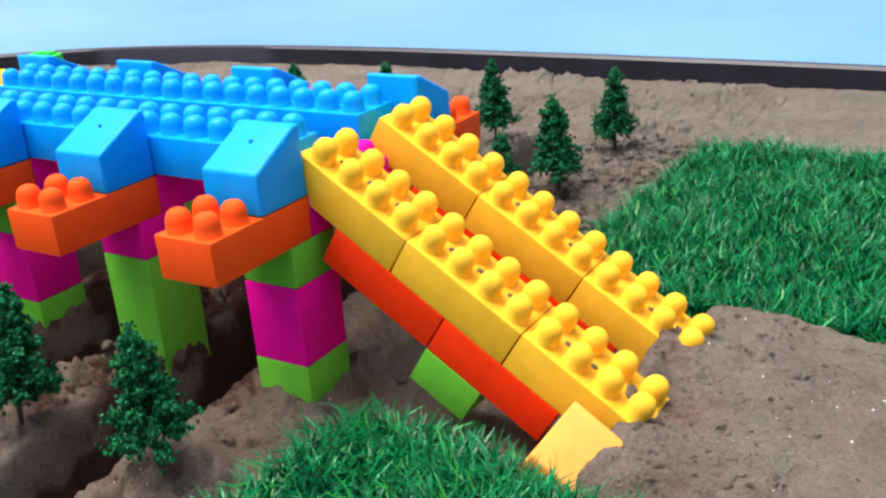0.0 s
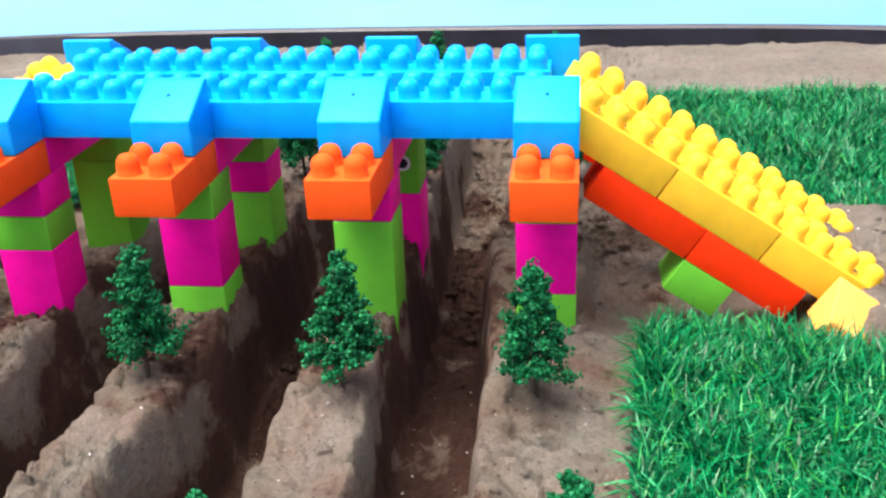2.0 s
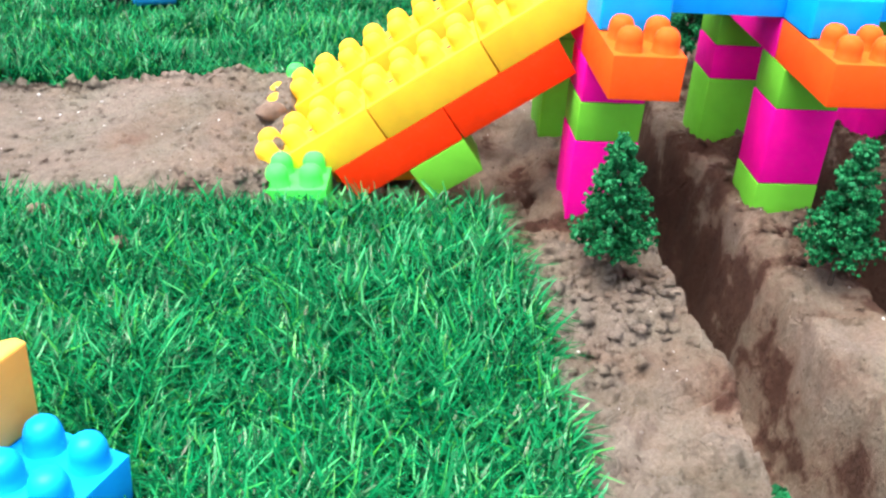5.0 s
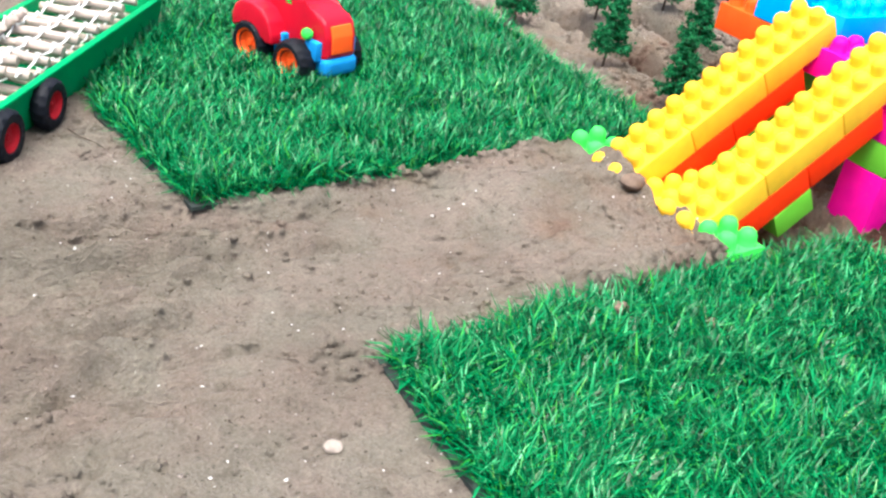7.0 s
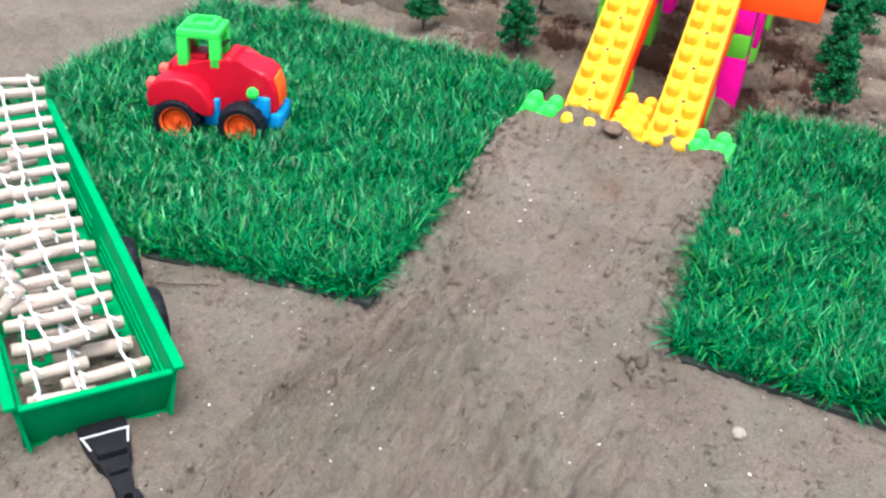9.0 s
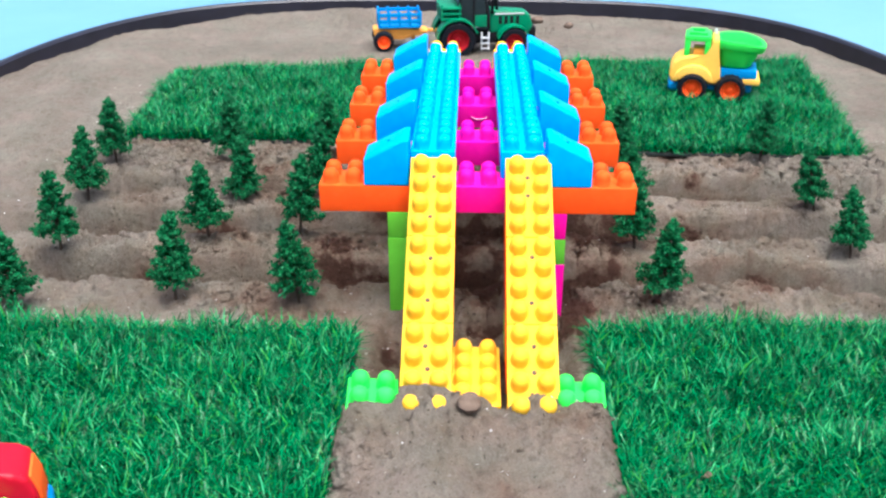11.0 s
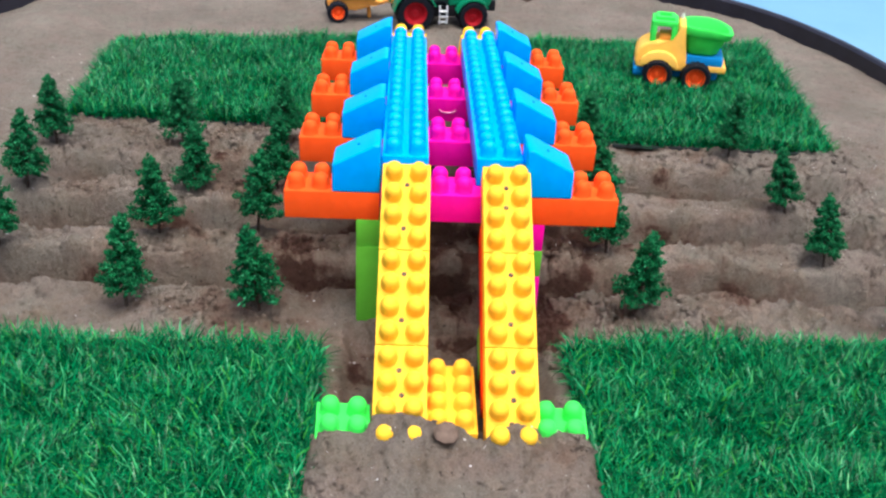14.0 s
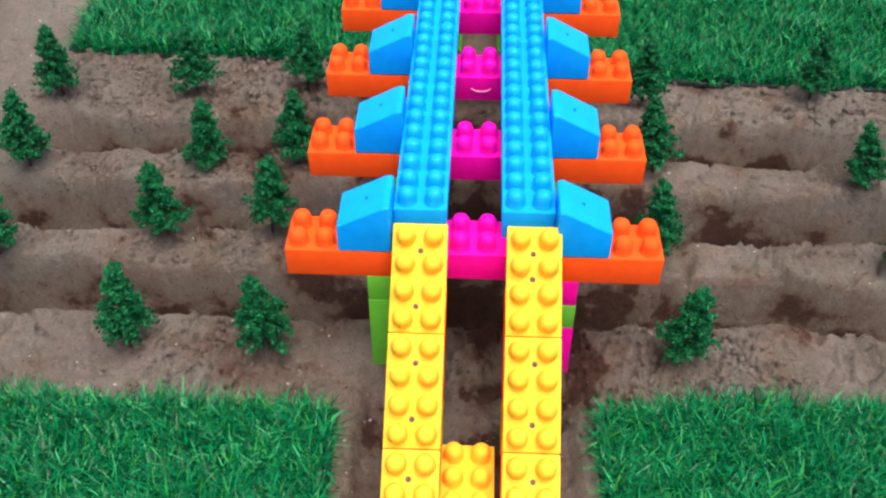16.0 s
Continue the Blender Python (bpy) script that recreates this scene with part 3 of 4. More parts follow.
# x, y, variant, scale, spin, lean about x and y
TREE_PLAN = [
    (0.006, -0.136, 0, 1.00, 20, 2, -4), (0.110, -0.133, 1, 1.00, 80, 0, 3), (0.210, -0.142, 2, 1.02, 140, 6, 2), (0.302, -0.142, 3, 0.98, 200, 0, 2),
    (-0.002, -0.331, 2, 0.92, 10, 3, 0), (0.099, -0.309, 3, 0.88, 60, 12, 9), (0.194, -0.308, 0, 0.88, 120, 12, 6), (0.318, -0.290, 1, 0.95, 200, -2, 0),
    (0.005, 0.225, 1, 1.0, 30, 3, 4), (0.010, 0.133, 2, 1.0, 100, -2, 5), (0.116, 0.227, 3, 1.0, 170, 2, 2), (0.119, 0.149, 0, 1.0, 220, -2, 4),
    (0.203, 0.215, 0, 1.0, 60, 2, 0), (0.206, 0.145, 1, 1.0, 260, 0, 3), (0.312, 0.150, 2, 0.96, 300, 0, 0), (0.304, 0.247, 3, 1.04, 15, 0, -2),
    (-0.010, 0.341, 3, 1.0, 75, 0, 2), (0.093, 0.346, 1, 1.0, 190, 0, 0), (0.194, 0.358, 2, 1.02, 280, 0, 2), (0.300, 0.367, 0, 1.0, 130, 0, 0),
]
for row in TREE_PLAN:
    tree(*row)


# ================= vehicles =================
def wheel(parent, x, y, r, w, hub_material, side, hub=0.58, name="wheel", treads=0):
    """Tyre with a dished hub; side is +1 or -1, the way its face looks along y."""
    h = w / 2
    prof = [(r * 0.5, -h), (r * 0.86, -h), (r * 0.97, -h * 0.7), (r, -h * 0.3), (r, h * 0.3), (r * 0.97, h * 0.7), (r * 0.86, h), (r * (hub + 0.06), h * 1.02), (r * hub, h * 0.75), (r * 0.5, h * 0.7)]
    count = treads * 4
    bm = lathe(prof, count, "y")
    for v in bm.verts:
        q = math.hypot(v.co.x, v.co.z)
        if q > r * 0.93:
            k = round(math.atan2(v.co.z, v.co.x) / (2 * math.pi) * count + (1.5 if v.co.y > 0 else 0)) % 4
            if k >= 2:
                v.co.x, v.co.z = v.co.x * 0.945, v.co.z * 0.945
    flip = Matrix() if side > 0 else Matrix.Rotation(math.pi, 4, "Z")
    wh = part(name, bm, RUBBER, parent, "black rubber tyre", Matrix.Translation((x, y, r)) @ flip)
    rh = r * hub
    prof = [(0, h * 0.55), (rh * 0.2, h * 0.58), (rh * 0.28, h * 0.35), (rh * 0.7, h * 0.28), (rh * 0.85, h * 0.6), (rh * 0.98, h * 0.92), (rh * 1.05, h * 0.9), (rh * 1.05, 0.0), (0, 0.0)]
    hb = lathe(prof, 22, "y")
    part("hub", hb, hub_material, wh)
    return wh


def roof_frame(parent, m, material, lx, ly, h, t=0.005):
    """Open cab: four flat posts and a rounded roof with a raised ring."""
    bm = box(bmesh.new(), (-lx / 2, -ly / 2, h - 0.007), (lx / 2, ly / 2, h), 0.002)
    top = part("cab_roof", bm, material, parent, "", m)
    for x in (-1, 1):
        for y in (-1, 1):
            a, b = x * (lx / 2 - t / 2), y * (ly / 2 - t / 2)
            part("post", boxm((a - t / 2, b - t / 2, 0), (a + t / 2, b + t / 2, h - 0.006), 0.001), material, top)
    ring = [(lx * 0.36, ly * 0.36), (-lx * 0.36, ly * 0.36), (-lx * 0.36, -ly * 0.36), (lx * 0.36, -ly * 0.36)]
    rb = bmesh.new()
    outer0 = [rb.verts.new((x, y, h - 0.001)) for x, y in ring]
    outer1 = [rb.verts.new((x, y, h + 0.0035)) for x, y in ring]
    inner1 = [rb.verts.new((x * 0.6, y * 0.6, h + 0.0035)) for x, y in ring]
    inner0 = [rb.verts.new((x * 0.6, y * 0.6, h - 0.001)) for x, y in ring]
    for r0, r1 in ((outer0, outer1), (outer1, inner1), (inner1, inner0), (inner0, outer0)):
        for i in range(4):
            rb.faces.new((r0[i], r0[(i + 1) % 4], r1[(i + 1) % 4], r1[i]))
    bmesh.ops.bevel(rb, geom=rb.edges[:], offset=0.0008, segments=2, affect="EDGES")
    part("roof_ring", rb, material, top)
    return top


def arch(cx, cz, inner, outer_pts, a0=15, a1=165):
    """Closed outline: the given top edge, then back along the arc over a wheel."""
    return outer_pts + [(cx + inner * math.cos(radians(a)), cz + inner * math.sin(radians(a))) for a in np.linspace(a0, a1, 9)]


def red_tractor(m):
    t = new("toy_tractor")
    t.matrix_world = m
    tagged(t, "red toy tractor with green cab frame on artificial grass", "toy tractor")
    r, wb = 0.0197, 0.052
    ch = bmesh.new()
    box(ch, (-0.044, -0.017, 0.011), (0.048, 0.017, 0.024), 0.003)
    box(ch, (0.042, -0.0185, 0.012), (0.0560, 0.0185, 0.0275), 0.005, 3)
    box(ch, (-0.053, -0.020, 0.023), (-0.040, 0.020, 0.032), 0.003)
    for s in (-1, 1):
        box(ch, (-0.005, s * 0.0190 - 0.0045, 0.014), (0.006, s * 0.0190 + 0.0045, 0.036), 0.002)
        box(ch, (0.031, s * 0.0195 - 0.004, 0.024), (0.047, s * 0.0195 + 0.004, 0.041), 0.003)
    part("chassis", ch, SKYBLUE, t, "blue lower chassis")
    pr = [(-0.034, 0.022), (0.047, 0.022), (0.0530, 0.029), (0.0515, 0.045), (0.0480, 0.056), (0.0420, 0.0605), (0.030, 0.0635), (0.018, 0.0650), (0.0165, 0.0705), (0.0090, 0.0705),
          (0.0070, 0.0640), (-0.028, 0.0640), (-0.0335, 0.058)]
    part("body", prism(pr, -0.0170, 0.0170, "y", 0.0042, 4), RED, t)
    for s in (-1, 1):
        top = [(-0.0475, 0.030), (-0.0485, 0.040), (-0.0450, 0.049), (-0.0370, 0.0545), (-0.0240, 0.0560), (-0.0110, 0.0530), (-0.0020, 0.0450), (0.0030, 0.0340), (0.0035, 0.0265)]
        y0, y1 = (0.0140, 0.0345) if s > 0 else (-0.0345, -0.0140)
        part("mudguard", prism(arch(-wb / 2, r, 0.0212, top, 18, 152), y0, y1, "y", 0.0022, 3), RED, t)
        part("headlamp", lathe([(0, 0.0055), (0.0035, 0.0045), (0.0050, 0.001), (0.0046, -0.002), (0, -0.0045)], 16, "y", m=Matrix.Translation((0.034, s * 0.0240, 0.0455))), NEON, t, "round green knob")
        part("tail_lamp", boxm((-0.0530, s * 0.016 - 0.0045, 0.0390), (-0.0450, s * 0.016 + 0.0045, 0.0470), 0.0025, 3), SALMON, t, "rounded salmon tail lamp")
        wheel(t, -wb / 2, s * 0.0275, r, 0.0185, HUBORANGE, s, 0.62, treads=16)
        wheel(t, wb / 2, s * 0.0275, r * 0.98, 0.0185, HUBORANGE, s, 0.62, treads=16)
    gr = prism([(0.0505, 0.0315), (0.0545, 0.0315), (0.0530, 0.0455), (0.0500, 0.0545), (0.0460, 0.0545)], -0.0118, 0.0118, "y", 0.0012, 2)
    part("grille", gr, HUBORANGE, t, "orange front grille")
    seat = boxm((-0.022, -0.010, 0.0625), (-0.006, 0.010, 0.0685), 0.002)
    box(seat, (-0.026, -0.010, 0.0625), (-0.020, 0.010, 0.0810), 0.002)
    part("seat", seat, RED, t)
    wlt = lathe([(0.0065, 0), (0.0075, 0.0006), (0.0065, 0.0014), (0.0055, 0.0006), (0.0065, 0)], 16)
    part("steering_wheel", wlt, BLACK, t, "", pose(0.006, 0, 0.0745, 0, -35, 0))
    roof_frame(t, pose(-0.010, 0, 0.0600), NEON, 0.034, 0.034, 0.0300, 0.0085)
    return t


def dump_truck(m):
    t = new("toy_dump_truck")
    t.matrix_world = m
    tagged(t, "yellow toy dump truck with green bucket on artificial grass", "toy truck")
    r, wb = 0.0188, 0.0465
    ch = bmesh.new()
    box(ch, (-0.050, -0.016, 0.012), (0.050, 0.016, 0.024), 0.003)
    box(ch, (0.038, -0.026, 0.012), (0.0535, 0.026, 0.0245), 0.0045, 3)
    part("chassis", ch, SKYBLUE, t, "blue lower chassis")
    pr = [(0.050, 0.022), (0.0535, 0.031), (0.0525, 0.041), (0.0480, 0.049), (0.0400, 0.0545), (0.0300, 0.0570), (0.0060, 0.0570), (0.0050, 0.0700), (0.0035, 0.0795), (-0.0045, 0.0795),
          (-0.0065, 0.0560), (-0.0105, 0.0360), (-0.0105, 0.022)]
    part("cab", prism(pr, -0.0245, 0.0245, "y", 0.0040, 4), CABYELLOW, t)
    for s in (-1, 1):
        top = [(-0.0015, 0.0260), (0.0015, 0.0360), (0.0080, 0.0430), (0.0160, 0.0465), (0.0260, 0.0470), (0.0360, 0.0440), (0.0440, 0.0370), (0.0485, 0.0270)]
        y0, y1 = (0.0210, 0.0335) if s > 0 else (-0.0335, -0.0210)
        part("mudguard", prism(arch(wb / 2, r, 0.0205, top, 22, 158), y0, y1, "y", 0.0018, 2), CABYELLOW, t)
        wheel(t, wb / 2, s * 0.0285, r, 0.0185, HUBORANGE, s, 0.60, treads=16)
        wheel(t, -wb / 2, s * 0.0285, r, 0.0185, HUBORANGE, s, 0.60, treads=16)
    part("bed", boxm((-0.054, -0.024, 0.0315), (-0.009, 0.024, 0.0430), 0.0025), SKYBLUE, t, "blue loading bed")
    part("bed_frame", boxm((-0.0585, -0.025, 0.0245), (-0.008, 0.025, 0.0320), 0.002), CABYELLOW, t)
    # bucket: outer shell and inner hollow, flared to the top and rear
    bm = bmesh.new()
    prof = [(-0.043, -0.010, 0.016, 0.0425), (-0.047, -0.008, 0.021, 0.0460), (-0.052, -0.005, 0.0250, 0.0610), (-0.0535, -0.004, 0.0260, 0.0665), (-0.0585, -0.001, 0.0295, 0.0675), (-0.0605, 0.000, 0.0305, 0.0690),
            (-0.0625, 0.0010, 0.0320, 0.0770), (-0.0615, 0.0000, 0.0310, 0.0790), (-0.0570, -0.0040, 0.0275, 0.0785), (-0.0530, -0.0065, 0.0240, 0.0700), (-0.0475, -0.0100, 0.0200, 0.0510), (-0.0440, -0.0130, 0.0160, 0.0470)]
    rings = []
    for x0, x1, y, z in prof:
        pts = []
        for k in range(28):
            a = 2 * math.pi * k / 28
            c, s = math.cos(a), math.sin(a)
            e = 0.7
            pts.append(bm.verts.new(((x0 + x1) / 2 + (x1 - x0) / 2 * math.copysign(abs(c) ** e, c), y * math.copysign(abs(s) ** e, s), z - 0.0070 * max(0.0, -c) * (z - 0.0425) / 0.036)))
        rings.append(pts)
    for a, b in zip(rings, rings[1:]):
        for k in range(28):
            bm.faces.new((a[k], a[(k + 1) % 28], b[(k + 1) % 28], b[k]))
    bm.faces.new(rings[0][::-1])
    bm.faces.new(rings[-1])
    part("bucket", bm, NEON, t, "bright green tipping bucket")
    roof_frame(t, pose(0.0215, 0, 0.0550), NEON, 0.032, 0.040, 0.0265, 0.007)
    part("dashboard", boxm((0.010, -0.013, 0.0555), (0.026, 0.013, 0.0645), 0.0025), AMBER, t, "small orange dashboard")
    part("beacon", lathe([(0.0022, 0), (0.0022, 0.004), (0.0012, 0.0065), (0, 0.007)], 12), SILVER, t, "tiny silver beacon", pose(0, -0.012, 0.0792))
    return t


def green_tractor(m):
    t = new("toy_farm_tractor")
    t.matrix_world = m
    tagged(t, "dark green toy farm tractor parked on sand", "toy tractor")
    R, r = 0.029, 0.023
    xr, xf = -0.036, 0.052
    part("chassis", boxm((-0.056, -0.016, 0.018), (0.072, 0.016, 0.036), 0.003), BLACK, t)
    hood = [(0.016, 0.034), (0.080, 0.034), (0.084, 0.044), (0.080, 0.060), (0.072, 0.066), (0.016, 0.070)]
    h = part("hood", prism(hood, -0.0165, 0.0165, "y", 0.004, 3), TRACTORGREEN, t)
    for s in (-1, 1):
        for k in range(4):
            part("vent", boxm((0.030 + k * 0.009, s * 0.0163 - 0.0006, 0.048), (0.035 + k * 0.009, s * 0.0163 + 0.0006, 0.060), 0), BLACK, h, "thin dark vent slot")
        part("side_stripe", boxm((0.024, s * 0.0168 - 0.0004, 0.0625), (0.070, s * 0.0168 + 0.0004, 0.0650), 0), SILVER, h, "pale printed bar")
        # rear and front mudguards as arcs
        for cx, rad, w0, w1, a0, a1 in ((xr, R + 0.004, 0.017, 0.043, 20, 175), (xf, r + 0.0035, 0.018, 0.038, 30, 165)):
            rr_ = R if cx == xr else r
            outer = [(cx + rad * math.cos(radians(a)), rr_ + rad * math.sin(radians(a))) for a in np.linspace(a0, a1, 12)]
            inner = [(cx + (rad - 0.0025) * math.cos(radians(a)), rr_ + (rad - 0.0025) * math.sin(radians(a))) for a in np.linspace(a1, a0, 12)]
            y0, y1 = (w0, w1) if s > 0 else (-w1, -w0)
            part("mudguard", prism(outer + inner, y0, y1, "y"), TRACTORGREEN, t)
        wheel(t, xr, s * 0.031, R, 0.024, HUBRED, s, 0.56, treads=18)
        wheel(t, xf, s * 0.029, r, 0.019, HUBRED, s, 0.56, treads=16)
        st = bmesh.new()
        for x in (0.0, 0.011):
            box(st, (x, s * 0.034 - 0.0012, 0.012), (x + 0.0025, s * 0.034 + 0.0012, 0.040), 0.0005)
        for z in (0.014, 0.022, 0.030):
            box(st, (0.0, s * 0.034 - 0.0035, z), (0.0135, s * 0.034 + 0.0035, z + 0.002), 0.0004)
        part("step", st, SILVER, t, "pale silver access step")
    cab = [(-0.030, 0.052), (0.014, 0.040), (0.016, 0.066), (0.008, 0.098), (-0.030, 0.098), (-0.036, 0.070)]
    c = part("cab", prism(cab, -0.024, 0.024, "y", 0.002), DARKGLASS, t, "dark glazed cab")
    for s in (-1, 1):
        for x0, x1, z0, z1 in ((0.014, 0.007, 0.044, 0.099), (-0.031, -0.031, 0.050, 0.099), (-0.010, -0.010, 0.05, 0.099)):
            part("pillar", tube([(x0, s * 0.0235, z0), (x1, s * 0.0235, z1)], 0.0020, 6), BLACK, c)
        part("door_panel", boxm((-0.008, s * 0.0242 - 0.0008, 0.046), (0.010, s * 0.0242 + 0.0008, 0.064), 0.0006), TRACTORGREEN, c)
    rf = boxm((-0.038, -0.027, 0.097), (0.014, 0.027, 0.105), 0.003)
    box(rf, (-0.026, -0.014, 0.104), (0.000, 0.014, 0.108), 0.001)
    part("roof", rf, TRACTORGREEN, t)
    rear = bmesh.new()
    for z in (0.058, 0.066, 0.074):
        box(rear, (-0.062, -0.034, z), (-0.030, 0.034, z + 0.004), 0.001)
    for x in (-0.061, -0.034):
        for y in (-0.033, 0.031):
            box(rear, (x, y, 0.056), (x + 0.003, y + 0.003, 0.082), 0.0006)
    part("rear_rack", rear, TRACTORGREEN, t, "green slatted rack over the rear wheels")
    for y, lean in ((-0.016, 0.0), (-0.010, 0.008), (0.016, 0.0), (0.010, 0.008)):
        part("exhaust_pipe", tube([(0.020 + lean, y, 0.064), (0.020 + lean, y, 0.094), (0.023 + lean, y, 0.101), (0.028 + lean, y, 0.104)], 0.0026, 8), BLACK, t)
    part("front_weight", boxm((0.078, -0.014, 0.026), (0.090, 0.014, 0.042), 0.003), BLACK, t)
    return t


def cart(m):
    t = new("toy_trailer")
    t.matrix_world = m
    tagged(t, "small amber toy trailer with a blue slatted crate", "toy trailer")
    pr = [(-0.040, 0.022), (-0.020, 0.018), (0.000, 0.016), (0.018, 0.020), (0.030, 0.026), (0.046, 0.026), (0.046, 0.030), (0.028, 0.034), (0.010, 0.032), (-0.008, 0.034), (-0.030, 0.036), (-0.042, 0.034)]
    part("chassis", prism(pr, -0.016, 0.016, "y", 0.003, 3), AMBER, t)
    part("leg", tube([(0.022, 0, 0.024), (0.024, 0, 0.002)], 0.003, 8), AMBER, t)
    part("drawbar", tube([(0.040, 0, 0.028), (0.062, 0, 0.027)], 0.0028, 8), AMBER, t)
    for s in (-1, 1):
        wheel(t, -0.026, s * 0.025, 0.0165, 0.015, HUBORANGE, s, treads=16)
    part("floor_panel", boxm((-0.034, -0.024, 0.0365), (0.033, 0.024, 0.0405), 0.001), SKYBLUE, t)
    for s in (-1, 1):
        fr = bmesh.new()
        for z in (0.044, 0.054):
            box(fr, (-0.034, s * 0.0225 - 0.0012, z), (0.033, s * 0.0225 + 0.0012, z + 0.0055), 0.0006)
        for k in range(5):
            x = -0.034 + k * 0.0162
            box(fr, (x, s * 0.0225 - 0.0016, 0.040), (x + 0.0035, s * 0.0225 + 0.0016, 0.062), 0.0006)
        part("side_fence", fr, SKYBLUE, t, "blue slatted side")
        en = bmesh.new()
        xx = -0.034 if s < 0 else 0.0305
        for z in (0.044, 0.054):
            box(en, (xx, -0.0205, z), (xx + 0.0022, 0.0205, z + 0.0055), 0.0006)
        for k in range(3):
            y = -0.019 + k * 0.0175
            box(en, (xx - 0.0004, y, 0.0404), (xx + 0.0026, y + 0.003, 0.062), 0.0006)
        part("end_fence", en, SKYBLUE, t, "blue slatted end")
    return t


def crate_trailer(m):
    """Long open green trailer; local x runs to its drawbar."""
    t = new("toy_crate_trailer")
    t.matrix_world = m
    tagged(t, "long open green toy trailer loaded with stick fences", "toy trailer")
    L, W, z0, z1, th = 0.1530, 0.0350, 0.0015, 0.0312, 0.002
    part("bottom", boxm((-L + 0.006, -W + 0.005, z0), (L - 0.006, W - 0.005, z0 + th), 0), CRATEGREEN, t)
    for s in (-1, 1):
        side = [(s * (W - 0.004), z0 + th), (s * W, z1), (s * (W - th), z1), (s * (W - 0.004 - th), z0 + th)]
        p = part("side_wall", prism(side, -L + 0.001, L - 0.001, "x", 0.0003, 1), CRATEGREEN, t)
        part("lip", boxm((-L - 0.002, s * W - 0.0028, z1 - 0.001), (L + 0.002, s * W + 0.0022, z1 + 0.0014), 0.0007), CRATEGREEN, p)
        for k in range(3):
            z = z0 + 0.007 + k * 0.005
            yy = s * (W - 0.004 - th + 0.004 * (z - z0) / (z1 - z0) - 0.0004)
            for a, b in ((-L + 0.006, -0.01), (0.012, L - 0.006)):
                part("moulded_rib", boxm((a, yy - 0.0006, z), (b, yy + 0.0006, z + 0.0014), 0.0003), CRATEGREEN, p)
        top = z1 - (0.002 if s > 0 else 0.0)
        end = [(s * (L - 0.007), z0), (s * L, top), (s * (L - th), top), (s * (L - 0.007 - th), z0)]
        part("end_wall", prism(end, -W + 0.0025, W - 0.0025, "y", 0.0003, 1), CRATEGREEN, t)
        part("end_lip", boxm((s * L - 0.002, -W + 0.003, top - 0.0012), (s * L + 0.0016, W - 0.003, top + 0.0006), 0.0006), CRATEGREEN, t)
    for s in (-1, 1):
        for x in (0.040, 0.092):
            wheel(t, x, s * 0.0415 - 0.0032, 0.0160, 0.010, HUBRED, s, 0.52, treads=16)
        for x in (0.040, 0.092):
            part("axle", tube([(x, s * 0.0345, 0.016), (x, s * 0.0415 - 0.0032, 0.016)], 0.0022, 8), BLACK, t)
    db = prism([(L - 0.02, -0.0105), (L + 0.003, -0.0105), (L + 0.020, -0.0075), (L + 0.028, -0.0042), (L + 0.044, -0.0036), (L + 0.044, 0.0036), (L + 0.028, 0.0042), (L + 0.020, 0.0075), (L + 0.003, 0.0105), (L - 0.02, 0.0105)], 0.002, 0.007, "z", 0.001)
    d = part("drawbar", db, BLACK, t, "black plastic drawbar")
    part("drawbar_web", boxm((L + 0.012, -0.0065, 0.0068), (L + 0.019, 0.0065, 0.0105), 0.001), BLACK, d)
    part("drawbar_web", boxm((L + 0.026, -0.004, 0.0068), (L + 0.030, 0.004, 0.0095), 0.001), BLACK, d)
    part("hitch_eye", lathe([(0.002, 0), (0.0050, 0), (0.0058, 0.002), (0.0058, 0.006), (0.0050, 0.008), (0.002, 0.008), (0.002, 0)], 16), BLACK, d, "", pose(L + 0.046, 0, 0.001))
    part("edge_strip", tube([(L + 0.003, -0.0105, 0.0074), (L + 0.003, 0.0105, 0.0074)], 0.0005, 5), SILVER, d, "worn pale edge")
    for s in (-1, 1):
        part("edge_strip", tube([(L + 0.003, s * 0.0098, 0.0074), (L + 0.012, s * 0.0078, 0.0074)], 0.0005, 5), SILVER, d, "worn pale edge")
    return t


STICK_MESH = []


